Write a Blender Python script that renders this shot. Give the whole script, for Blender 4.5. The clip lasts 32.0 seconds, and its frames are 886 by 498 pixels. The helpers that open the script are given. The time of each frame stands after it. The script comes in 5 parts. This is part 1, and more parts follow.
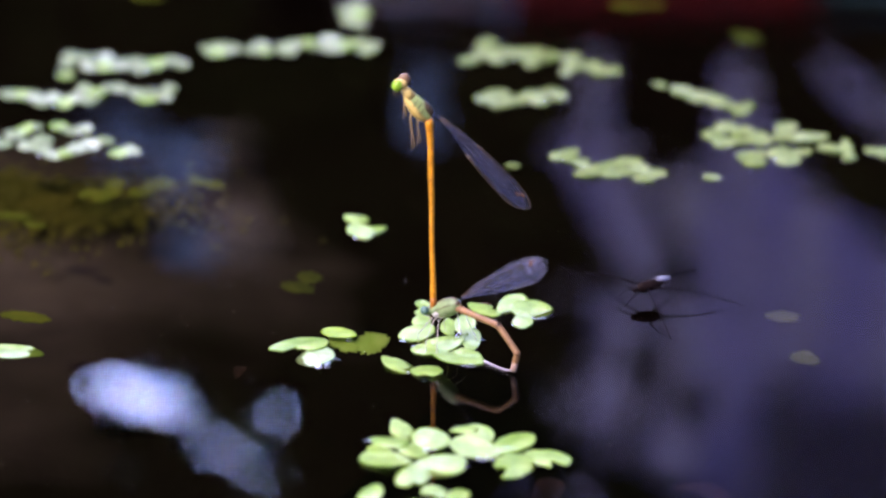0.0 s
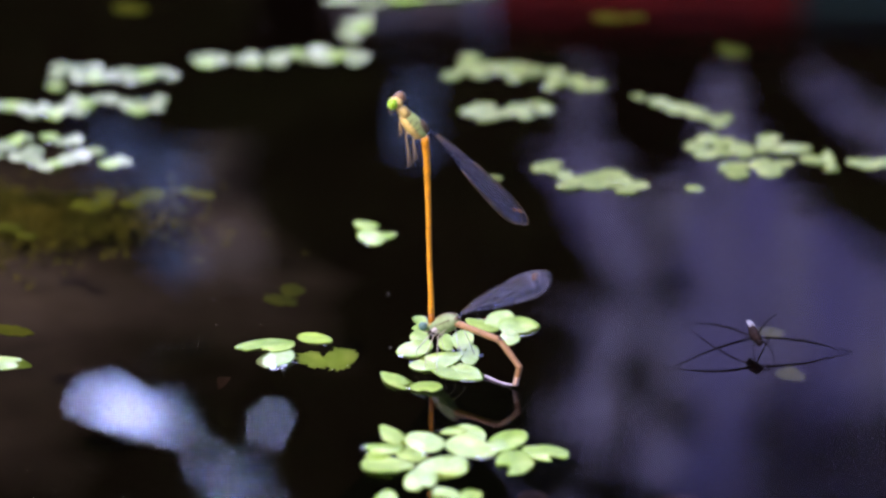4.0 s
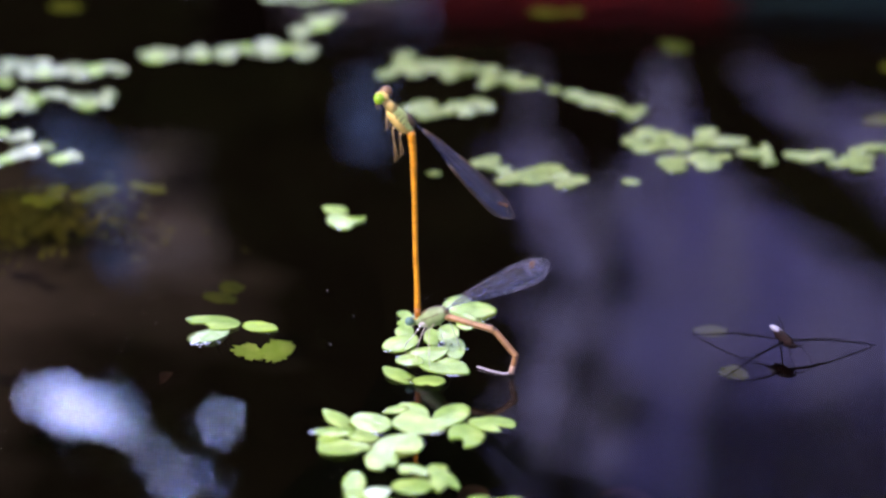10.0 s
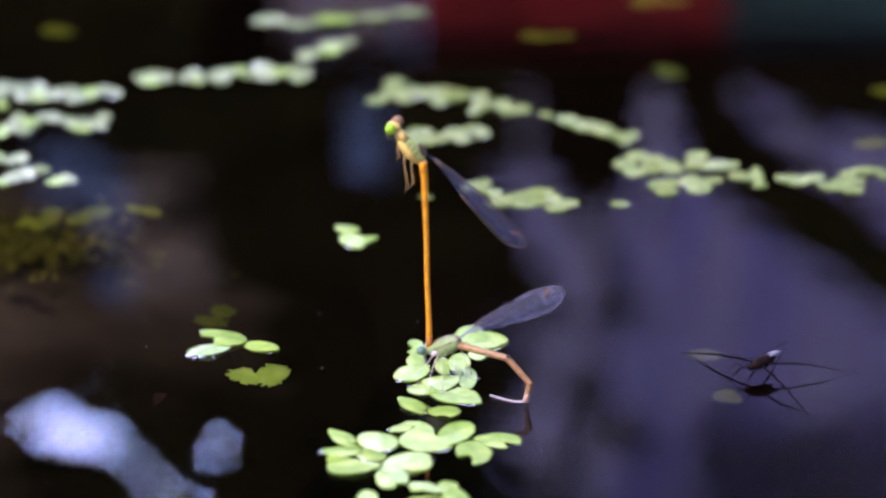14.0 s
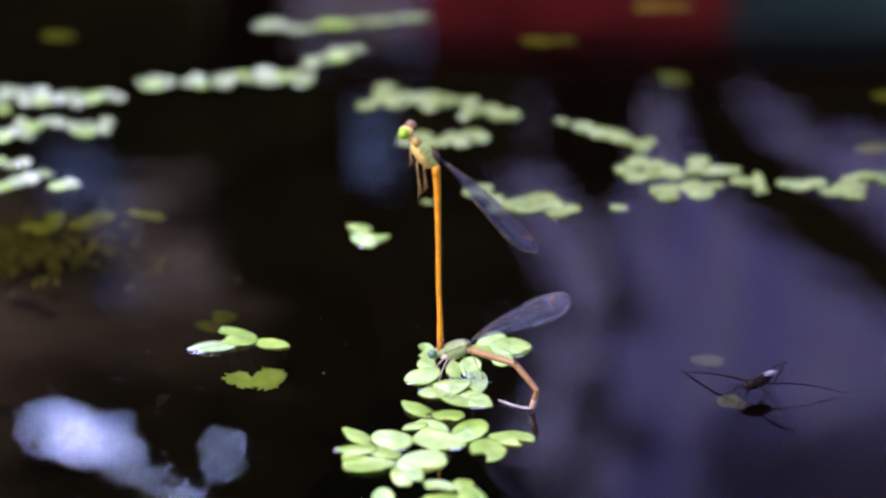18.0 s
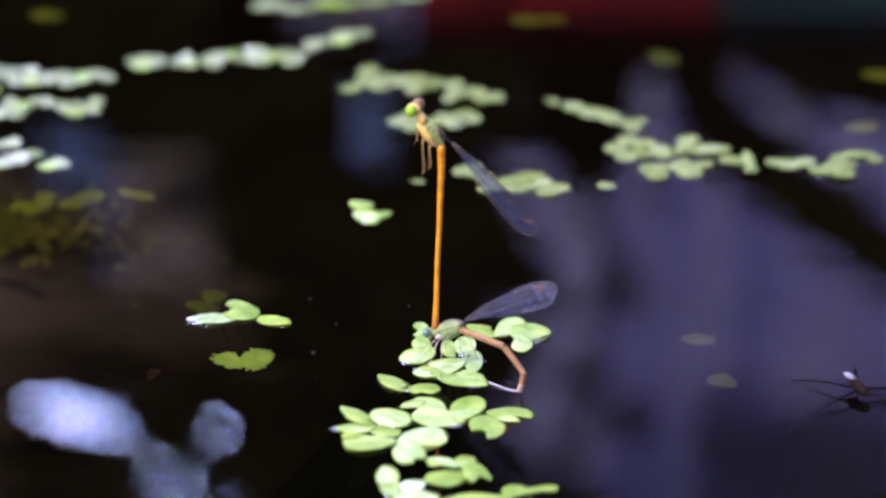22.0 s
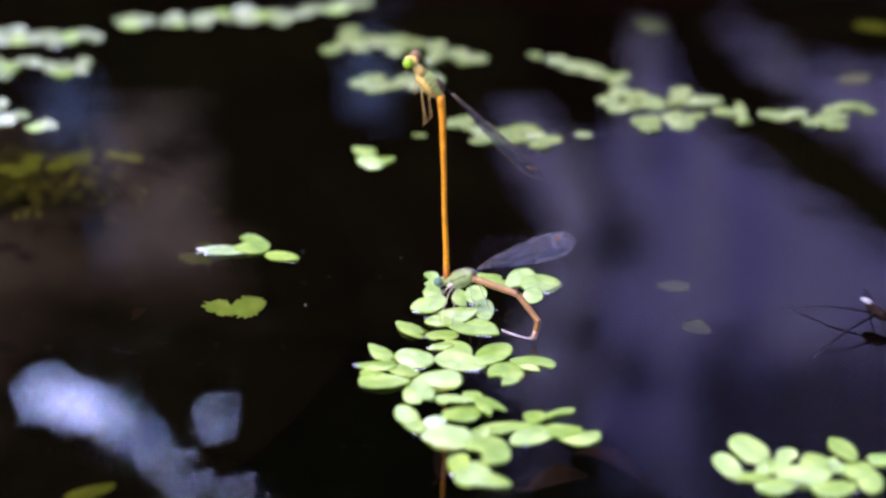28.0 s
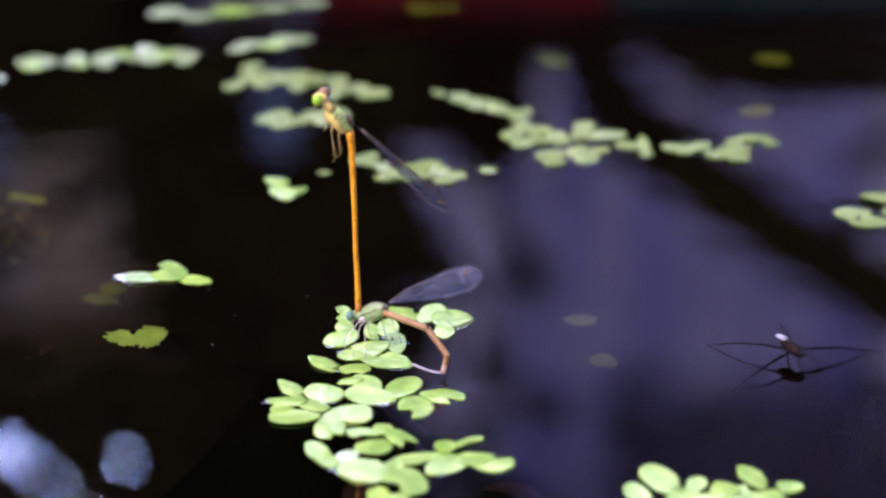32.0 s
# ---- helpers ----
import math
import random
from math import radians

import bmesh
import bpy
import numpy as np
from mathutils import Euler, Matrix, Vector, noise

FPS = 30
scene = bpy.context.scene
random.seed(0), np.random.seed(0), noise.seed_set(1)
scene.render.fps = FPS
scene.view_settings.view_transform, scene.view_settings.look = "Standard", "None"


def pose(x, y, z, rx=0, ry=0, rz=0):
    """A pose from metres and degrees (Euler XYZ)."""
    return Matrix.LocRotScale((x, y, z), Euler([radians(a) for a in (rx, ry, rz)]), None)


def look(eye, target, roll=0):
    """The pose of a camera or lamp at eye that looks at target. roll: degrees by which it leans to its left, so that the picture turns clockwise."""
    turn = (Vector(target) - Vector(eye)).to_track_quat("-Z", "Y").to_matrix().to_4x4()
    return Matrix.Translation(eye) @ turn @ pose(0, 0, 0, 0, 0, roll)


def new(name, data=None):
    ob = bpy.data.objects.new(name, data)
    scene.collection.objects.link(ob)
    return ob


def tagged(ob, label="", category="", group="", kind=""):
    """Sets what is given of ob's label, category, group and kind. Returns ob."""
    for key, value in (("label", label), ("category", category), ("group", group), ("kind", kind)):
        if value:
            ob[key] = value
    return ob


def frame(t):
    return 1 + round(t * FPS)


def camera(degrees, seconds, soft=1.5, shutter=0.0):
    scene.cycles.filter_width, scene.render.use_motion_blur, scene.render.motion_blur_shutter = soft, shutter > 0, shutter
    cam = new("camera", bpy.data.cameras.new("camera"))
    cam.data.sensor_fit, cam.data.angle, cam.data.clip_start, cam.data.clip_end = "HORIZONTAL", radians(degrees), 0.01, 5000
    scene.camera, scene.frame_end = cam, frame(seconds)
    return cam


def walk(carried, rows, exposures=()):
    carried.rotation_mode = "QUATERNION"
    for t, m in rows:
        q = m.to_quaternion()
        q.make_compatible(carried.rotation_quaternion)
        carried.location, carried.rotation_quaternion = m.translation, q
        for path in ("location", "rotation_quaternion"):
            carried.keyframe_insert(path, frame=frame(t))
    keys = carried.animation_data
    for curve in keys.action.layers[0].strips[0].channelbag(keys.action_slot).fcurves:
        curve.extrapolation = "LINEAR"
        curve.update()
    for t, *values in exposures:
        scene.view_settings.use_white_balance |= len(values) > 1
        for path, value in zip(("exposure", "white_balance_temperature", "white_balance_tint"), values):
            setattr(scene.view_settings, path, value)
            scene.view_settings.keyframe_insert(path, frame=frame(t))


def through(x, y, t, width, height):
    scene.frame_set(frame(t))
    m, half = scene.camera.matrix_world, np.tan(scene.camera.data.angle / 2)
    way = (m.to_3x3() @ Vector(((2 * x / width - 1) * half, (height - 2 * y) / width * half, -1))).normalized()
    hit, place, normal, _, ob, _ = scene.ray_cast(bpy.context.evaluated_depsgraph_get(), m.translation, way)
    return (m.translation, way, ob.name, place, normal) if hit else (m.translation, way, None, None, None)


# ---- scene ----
# A tandem pair of damselflies on duckweed, filmed close over a shaded garden pond.
# World: x right, y away from the camera, z up; the water stands at z = 0.
MM = 0.001
cam = camera(18, 32.0, soft=2.6)
cam.data.dof.use_dof = True
cam.data.dof.focus_distance = 0.440
cam.data.dof.aperture_fstop = 13.0
PATH = [
    (0, pose(0, -0.4043, 0.1787, 68.000, 0, -0.000)), (0.5, pose(0, -0.4043, 0.1787, 68.041, 0, -0.238)),
    (1, pose(0, -0.4043, 0.1787, 68.039, 0, -0.141)), (1.5, pose(0, -0.4043, 0.1787, 68.137, 0, -0.146)),
    (2, pose(0, -0.4043, 0.1787, 68.184, 0, -0.189)), (2.5, pose(0, -0.4043, 0.1787, 68.187, 0, -0.293)),
    (4.5, pose(0, -0.4043, 0.1787, 68.278, 0, -0.458)), (5, pose(0, -0.4043, 0.1787, 68.314, 0, -0.745)),
    (5.5, pose(0, -0.4043, 0.1787, 68.383, 0, -0.990)), (6, pose(0, -0.4043, 0.1787, 68.391, 0, -1.082)),
    (6.5, pose(0, -0.4043, 0.1787, 68.379, 0, -1.057)), (7, pose(0, -0.4043, 0.1787, 68.438, 0, -1.100)),
    (7.5, pose(0, -0.4043, 0.1787, 68.444, 0, -1.106)), (8, pose(0, -0.4043, 0.1787, 68.423, 0, -1.217)),
    (8.5, pose(0, -0.4043, 0.1787, 68.361, 0, -1.290)), (9, pose(0, -0.4043, 0.1787, 68.246, 0, -1.321)),
    (9.5, pose(0, -0.4043, 0.1787, 68.177, 0, -1.616)), (10, pose(0, -0.4043, 0.1787, 68.167, 0, -1.720)),
    (10.5, pose(0, -0.4043, 0.1787, 68.142, 0, -1.616)), (11, pose(0, -0.4043, 0.1787, 68.252, 0, -1.658)),
    (11.5, pose(0, -0.4043, 0.1787, 68.395, 0, -1.879)), (12, pose(0, -0.4043, 0.1787, 68.426, 0, -1.965)),
    (12.5, pose(0, -0.4043, 0.1787, 68.451, 0, -2.119)), (13, pose(0, -0.4043, 0.1787, 68.470, 0, -2.193)),
    (13.5, pose(0, -0.4043, 0.1787, 68.504, 0, -2.174)), (14, pose(0, -0.4043, 0.1787, 68.650, 0, -1.910)),
    (14.5, pose(0, -0.4043, 0.1787, 68.708, 0, -1.879)), (16.5, pose(0, -0.4043, 0.1787, 68.828, 0, -1.842)),
    (17, pose(0, -0.4043, 0.1787, 68.810, 0, -1.805)), (17.5, pose(0, -0.4043, 0.1787, 68.823, 0, -1.891)),
    (18, pose(0, -0.4043, 0.1787, 68.754, 0, -1.879)), (18.5, pose(0, -0.4043, 0.1787, 68.694, 0, -1.768)),
    (19, pose(0, -0.4043, 0.1787, 68.682, 0, -1.719)), (19.5, pose(0, -0.4043, 0.1787, 68.658, 0, -1.719)),
    (20, pose(0, -0.4043, 0.1787, 68.618, 0, -1.713)), (20.5, pose(0, -0.4043, 0.1787, 68.571, 0, -1.676)),
    (21, pose(0, -0.4043, 0.1787, 68.497, 0, -1.744)), (21.5, pose(0, -0.4043, 0.1787, 68.421, 0, -2.045)),
    (22, pose(0, -0.4043, 0.1787, 68.330, 0, -2.106)), (22.5, pose(0, -0.4043, 0.1787, 68.267, 0, -2.186)),
    (23, pose(0, -0.4043, 0.1787, 68.295, 0, -2.499)), (23.5, pose(0, -0.4043, 0.1787, 68.308, 0, -2.604)),
    (24, pose(0, -0.4043, 0.1787, 68.351, 0, -2.831)), (24.5, pose(0, -0.4043, 0.1787, 68.578, 0, -3.526)),
    (26.5, pose(0, -0.4043, 0.1787, 68.409, 0, -3.384)), (27, pose(0, -0.4043, 0.1787, 67.766, 0, -3.226)),
    (27.5, pose(0, -0.4043, 0.1787, 67.188, 0, -1.919)), (28, pose(0, -0.4043, 0.1787, 67.350, 0, -2.274)),
    (28.5, pose(0, -0.4043, 0.1787, 67.654, 0, -3.047)), (29, pose(0, -0.4043, 0.1787, 67.912, 0, -3.397)),
    (29.5, pose(0, -0.4043, 0.1787, 68.008, 0, -3.791)), (30, pose(0, -0.4043, 0.1787, 68.137, 0, -4.184)),
    (30.5, pose(0, -0.4043, 0.1787, 68.230, 0, -4.467)), (31, pose(0, -0.4043, 0.1787, 68.097, 0, -4.381)),
    (31.5, pose(0, -0.4043, 0.1787, 68.103, 0, -4.436)), (32, pose(0, -0.4043, 0.1787, 68.097, 0, -4.356))]
walk(cam, PATH, exposures=[(0.0, 0.6), (32.0, 0.6)])

# ---- daylight ----
SUN_EL, SUN_AZ = 46.0, -124.0        # degrees; azimuth from +y towards +x
world = bpy.data.worlds.new("world")
scene.world = world
world.use_nodes = True
wn = world.node_tree
sky = wn.nodes.new("ShaderNodeTexSky")
sky.sky_type, sky.sun_disc = "NISHITA", False
sky.sun_elevation, sky.sun_rotation = radians(SUN_EL), radians(SUN_AZ)
sky.air_density, sky.dust_density, sky.ozone_density = 0.9, 2.2, 2.5
haze = wn.nodes.new("ShaderNodeMix")
haze.data_type, haze.blend_type = "RGBA", "MULTIPLY"
haze.inputs["Factor"].default_value = 1.0
haze.inputs["B"].default_value = (1.0, 0.86, 1.12, 1)
wn.links.new(sky.outputs[0], haze.inputs["A"])
wn.links.new(haze.outputs["Result"], wn.nodes["Background"].inputs[0])
wn.nodes["Background"].inputs[1].default_value = 0.25
sun = new("sun", bpy.data.lights.new("sun", "SUN"))
sun.data.energy, sun.data.angle, sun.data.color = 2.9, radians(0.6), (1.0, 0.95, 0.86)
sv = Vector((math.sin(radians(SUN_AZ)) * math.cos(radians(SUN_EL)), math.cos(radians(SUN_AZ)) * math.cos(radians(SUN_EL)), math.sin(radians(SUN_EL))))
sun.matrix_world = look(sv * 20, (0, 0, 0))


# ---- materials ----
class Nodes:
    """A short hand for building one node material."""

    def __init__(self, name, colour=(0.5, 0.5, 0.5), rough=0.5, metal=0.0, spec=0.5):
        self.m = bpy.data.materials.new(name)
        self.m.use_nodes = True
        self.t = self.m.node_tree
        self.b = self.t.nodes["Principled BSDF"]
        self.o = self.t.nodes["Material Output"]
        self.put("Base Color", (*colour, 1)), self.put("Roughness", rough), self.put("Metallic", metal), self.put("Specular IOR Level", spec)

    def put(self, socket, value):
        self.b.inputs[socket].default_value = value

    def add(self, kind, **values):
        n = self.t.nodes.new(kind)
        for k, v in values.items():
            n.inputs[k.replace("_", " ")].default_value = v
        return n

    def link(self, a, b):
        self.t.links.new(a, b)

    def noise(self, scale, detail=3.0, rough=0.55, coords="Object"):
        n = self.add("ShaderNodeTexNoise", Scale=scale, Detail=detail, Roughness=rough)
        c = self.add("ShaderNodeTexCoord")
        self.link(c.outputs[coords], n.inputs["Vector"])
        return n.outputs["Fac"]

    def ramp(self, fac, *stops):
        r = self.add("ShaderNodeValToRGB")
        e = r.color_ramp.elements
        while len(e) < len(stops):
            e.new(0.5)
        for k, (p, c) in zip(e, stops):
            k.position, k.color = p, (*c, 1)
        self.link(fac, r.inputs[0])
        return r.outputs[0]

    def mix(self, fac, a, b, blend="MIX"):
        n = self.add("ShaderNodeMix")
        n.data_type, n.blend_type = "RGBA", blend
        for socket, v in (("Factor", fac), ("A", a), ("B", b)):
            s = [i for i in n.inputs if i.name == socket and i.enabled][0]
            if hasattr(v, "is_output"):
                self.link(v, s)
            else:
                s.default_value = v if socket == "Factor" else (*v, 1)
        return [o for o in n.outputs if o.enabled][0]

    def random(self):
        return self.add("ShaderNodeObjectInfo").outputs["Random"]

    def bump(self, height, distance, strength=0.5):
        n = self.add("ShaderNodeBump", Strength=strength, Distance=distance)
        self.link(height, n.inputs["Height"])
        self.link(n.outputs[0], self.b.inputs["Normal"])
        return n.outputs[0]

    def colour(self, c):
        self.link(c, self.b.inputs["Base Color"])

    def surface(self, shader):
        self.link(shader, self.o.inputs["Surface"])


def leafy(name, dark, mid, light, rough=0.32, through=0.3, scale=600):
    """Thin green tissue: mottled, glossy, lit through from behind."""
    n = Nodes(name, mid, rough)
    c = n.ramp(n.noise(scale, 4), (0.25, dark), (0.5, mid), (0.78, light))
    c = n.mix(n.ramp(n.random(), (0.0, (0.0, 0.0, 0.0)), (1.0, (0.45, 0.45, 0.45))), c, light)
    c = n.mix(1.0, c, n.ramp(n.noise(90, 2), (0.38, (0.80, 0.86, 0.7)), (0.62, (1.08, 1.06, 1.0))), "MULTIPLY")
    spots = n.ramp(n.noise(scale * 3.1, 2), (0.68, (0, 0, 0)), (0.78, (0.35, 0.35, 0.35)))
    c = n.mix(spots, c, (0.20, 0.17, 0.05))
    n.colour(c)
    relief = n.bump(n.noise(scale * 0.8, 2), 0.0009, 0.2)
    n.link(relief, n.b.inputs["Coat Normal"])
    n.put("Coat Weight", 0.36 if rough < 0.4 else 0.0), n.put("Coat Roughness", 0.18)
    tr = n.add("ShaderNodeBsdfTranslucent")
    n.link(c, tr.inputs["Color"])
    mx = n.add("ShaderNodeMixShader", Fac=through)
    n.link(n.b.outputs[0], mx.inputs[1]), n.link(tr.outputs[0], mx.inputs[2])
    n.surface(mx.outputs[0])
    return n.m


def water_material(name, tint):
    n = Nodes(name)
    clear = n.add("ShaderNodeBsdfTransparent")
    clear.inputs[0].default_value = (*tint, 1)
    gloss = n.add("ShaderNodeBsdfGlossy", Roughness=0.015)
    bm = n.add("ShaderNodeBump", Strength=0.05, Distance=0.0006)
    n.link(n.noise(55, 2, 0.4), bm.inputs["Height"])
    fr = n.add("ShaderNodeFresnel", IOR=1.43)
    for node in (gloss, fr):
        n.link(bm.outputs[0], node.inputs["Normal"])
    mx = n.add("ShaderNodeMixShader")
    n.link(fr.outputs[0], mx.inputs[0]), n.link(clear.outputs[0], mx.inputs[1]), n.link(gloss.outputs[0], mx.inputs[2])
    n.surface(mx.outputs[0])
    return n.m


def plain(name, colour, rough=0.5, spread=0.25, scale=300, bump=0.0002, metal=0.0, spec=0.5):
    """A solid surface with two scales of variation and fine relief."""
    n = Nodes(name, colour, rough, metal, spec)
    d, l = [c * (1 - spread) for c in colour], [min(1, c * (1 + spread)) for c in colour]
    a = n.ramp(n.noise(scale, 4), (0.3, d), (0.7, l))
    n.colour(n.mix(n.ramp(n.noise(scale * 0.13, 2), (0.35, (0, 0, 0)), (0.75, (0.5, 0.5, 0.5))), a, d))
    if bump:
        n.bump(n.noise(scale * 1.7, 3), bump, 0.5)
    return n.m


def wing_material(name, tint, cover, mesh, cells):
    """A clear, netted membrane."""
    n = Nodes(name, tint, 0.25)
    clear = n.add("ShaderNodeBsdfTransparent")
    clear.inputs[0].default_value = (0.86, 0.86, 0.95, 1)
    v = n.add("ShaderNodeTexVoronoi", Scale=cells)
    v.feature = "DISTANCE_TO_EDGE"
    c = n.add("ShaderNodeTexCoord")
    n.link(c.outputs["Object"], v.inputs["Vector"])
    n.colour(n.ramp(v.outputs["Distance"], (0.03, (0.30, 0.32, 0.45)), (0.08, tint)))
    net = n.ramp(v.outputs["Distance"], (0.03, (mesh,) * 3), (0.10, (cover,) * 3))
    mx = n.add("ShaderNodeMixShader")
    n.link(net, mx.inputs[0]), n.link(clear.outputs[0], mx.inputs[1]), n.link(n.b.outputs[0], mx.inputs[2])
    n.surface(mx.outputs[0])
    return n.m


FROND = leafy("duckweed", (0.19, 0.345, 0.035), (0.32, 0.51, 0.065), (0.50, 0.66, 0.17), rough=0.34, scale=330)
# paler frond copy for far rafts, with the glare mixed into its colour
FROND_FAR = leafy("duckweed_glare", (0.22, 0.32, 0.09), (0.33, 0.42, 0.19), (0.47, 0.54, 0.36), rough=0.22)
# whitened frond green: the sky's sheen on wet fronds is in the colour
FROND_SHEEN = leafy("duckweed_sheen", (0.40, 0.60, 0.26), (0.56, 0.74, 0.42), (0.78, 0.88, 0.74), rough=0.12)
FROND_DULL = leafy("duckweed_dull", (0.14, 0.22, 0.03), (0.23, 0.32, 0.06), (0.33, 0.41, 0.12), rough=0.37, scale=330)
FROND_OLD = leafy("duckweed_old", (0.16, 0.28, 0.012), (0.27, 0.42, 0.02), (0.38, 0.54, 0.045), rough=0.45, through=0.2)
FROND_YELLOW = leafy("duckweed_yellowing", (0.48, 0.68, 0.10), (0.64, 0.88, 0.18), (0.78, 0.95, 0.32), rough=0.7)
# about half of FROND_SUNK: dimming by the water above is in the colour
FROND_DIMMED = leafy("duckweed_dimmed", (0.07, 0.085, 0.010), (0.11, 0.13, 0.014), (0.15, 0.17, 0.022), rough=0.8, through=0.2)
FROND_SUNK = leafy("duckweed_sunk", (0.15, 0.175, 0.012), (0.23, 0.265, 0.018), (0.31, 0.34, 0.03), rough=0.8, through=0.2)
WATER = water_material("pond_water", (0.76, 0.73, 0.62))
ROOT = plain("root_skin", (0.012, 0.012, 0.008), 0.7, 0.3, 500, 0.0, spec=0.1)
# opaque bead colours; their bluish white stands for glints of the sky
DROP = Nodes("water_bead", (0.20, 0.23, 0.30), 0.06, 0.0, 1.0).m
GLINT = Nodes("wet_glint", (0.72, 0.78, 0.98), 0.05, 0.0, 1.0).m
MENISCUS = water_material("meniscus_water", (1.0, 1.0, 1.0))
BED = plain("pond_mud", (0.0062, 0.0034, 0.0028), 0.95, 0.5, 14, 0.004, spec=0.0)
GRASSY = plain("bank_soil", (0.06, 0.06, 0.03), 0.95, 0.4, 3, 0.02, spec=0.1)
ORANGE = plain("orange_cuticle", (0.74, 0.29, 0.012), 0.4, 0.34, 700, 0.00008)
ORANGE_DARK = plain("dark_orange_cuticle", (0.40, 0.125, 0.008), 0.4, 0.2, 700, 0.00008)
TAN_DARK = plain("dark_tan_cuticle", (0.13, 0.058, 0.022), 0.45, 0.2, 500, 0.00008)
YELLOW = plain("yellow_cuticle", (0.66, 0.46, 0.13), 0.42, 0.3, 700, 0.00008)
GREEN_BODY = plain("green_cuticle", (0.40, 0.47, 0.15), 0.42, 0.35, 500, 0.00008)
BROWN_BODY = plain("brown_cuticle", (0.09, 0.055, 0.025), 0.4, 0.3, 600, 0.00008)
EYE_GREEN = plain("green_eye", (0.28, 0.48, 0.03), 0.18, 0.15, 900, 0.00003)
EYE_BROWN = plain("brown_eye", (0.21, 0.115, 0.055), 0.32, 0.2, 900, 0.00003)
EYE_TEAL = plain("teal_eye", (0.10, 0.18, 0.15), 0.2, 0.2, 900, 0.00003)
TAN = plain("tan_cuticle", (0.26, 0.13, 0.052), 0.45, 0.2, 500, 0.00008)
GREY_GREEN = plain("grey_green_cuticle", (0.20, 0.26, 0.115), 0.42, 0.45, 500, 0.00008)
PALE = plain("pale_cuticle", (0.48, 0.42, 0.45), 0.3, 0.15, 700, 0.00005)
VEIN_PALE = plain("pale_vein", (0.22, 0.20, 0.27), 0.4, 0.2, 700, 0.0)
PINKISH = plain("pinkish_cuticle", (0.46, 0.30, 0.23), 0.4, 0.2, 500, 0.00008)
LEG = plain("leg_cuticle", (0.42, 0.27, 0.10), 0.4, 0.2, 700, 0.00004)
LEG_PALE = plain("pale_leg_cuticle", (0.50, 0.43, 0.33), 0.5, 0.2, 700, 0.00004)
STIGMA = plain("wing_cell", (0.16, 0.07, 0.03), 0.4, 0.2, 700, 0.0)
WING = wing_material("wing_membrane", (0.10, 0.12, 0.22), 0.05, 0.11, 1500.0)
WING_F = wing_material("wing_membrane_pale", (0.17, 0.19, 0.33), 0.024, 0.15, 1250.0)
HIDE = plain("brown_hide", (0.014, 0.008, 0.008), 0.45, 0.4, 900, 0.00005, spec=0.03)
BLACK_BODY = plain("dark_cuticle", (0.007, 0.005, 0.006), 0.7, 0.4, 500, 0.00005, spec=0.02)
SILVER = plain("silver_cuticle", (0.25, 0.24, 0.31), 0.3, 0.7, 1900, 0.00003)
BARK = plain("bark", (0.030, 0.022, 0.015), 0.95, 0.4, 12, 0.02, spec=0.1)
CANOPY = plain("tree_leaf", (0.034, 0.038, 0.010), 0.8, 0.4, 8, 0.0, spec=0.05)
lv = Nodes("lavender_paint", (0.44, 0.40, 0.74), 0.7, 0.0, 0.2)
lc = lv.add("ShaderNodeTexCoord")
lm = lv.add("ShaderNodeMapping")
lm.inputs["Scale"].default_value = (1.7, 1.0, 0.22)
ln = lv.add("ShaderNodeTexNoise", Scale=4.0, Detail=3.0)
lv.link(lc.outputs["Object"], lm.inputs["Vector"]), lv.link(lm.outputs[0], ln.inputs["Vector"])
lw = lv.ramp(ln.outputs["Fac"], (0.35, (0.33, 0.31, 0.82)), (0.60, (0.78, 0.75, 1.0)))
lv.colour(lv.mix(lv.ramp(lv.random(), (0.0, (0, 0, 0)), (1.0, (0.4, 0.4, 0.4))), lw, (0.40, 0.37, 0.95)))
lv.bump(lv.noise(30, 3), 0.002, 0.4)
LAVENDER = lv.m
RED_PAINT = plain("red_paint", (0.62, 0.04, 0.06), 0.5, 0.2, 3, 0.001)
TEAL_PAINT = plain("teal_paint", (0.10, 0.24, 0.28), 0.5, 0.2, 3, 0.001)
LILAC = plain("lilac_cloth", (0.86, 0.70, 0.96), 0.8, 0.15, 4, 0.001)
PLASTER = plain("grey_plaster", (0.50, 0.42, 0.37), 0.9, 0.3, 5, 0.003, spec=0.1)
ROOFING = plain("roof_tin", (0.10, 0.09, 0.09), 0.6, 0.3, 4, 0.002)
SPECK = plain("seed_husk", (0.22, 0.20, 0.18), 0.5, 0.2, 900, 0.0)
DEBRIS = plain("rotting_leaf", (0.055, 0.016, 0.010), 0.8, 0.4, 200, 0.0003)
# self-glowing, out of view: added so that tilted fronds catch a white sheen
cl = Nodes("cloud", (0.9, 0.9, 0.9), 1.0)
cl.put("Emission Color", (0.62, 0.60, 1.0, 1)), cl.put("Emission Strength", 6.5)
SKY_GLOW = cl.m
# added glowing surface that makes the sky bright in the crown's gaps
cw = Nodes("sky_gap_glow", (0.9, 0.9, 0.9), 1.0)
cw.put("Emission Color", (0.42, 0.47, 1.0, 1)), cw.put("Emission Strength", 42.0)
GAP_GLOW = cw.m
si = Nodes("silt", (0.2, 0.15, 0.16), 0.95, 0.0, 0.0)
sc = si.add("ShaderNodeTexCoord")
sg = si.add("ShaderNodeVectorMath")
sg.operation = "LENGTH"
si.link(sc.outputs["Generated"], sg.inputs[0])
sm = si.add("ShaderNodeMapping")
sm.inputs["Location"].default_value, sm.inputs["Scale"].default_value = (-1.0, -1.0, 0), (2.0, 2.0, 0)
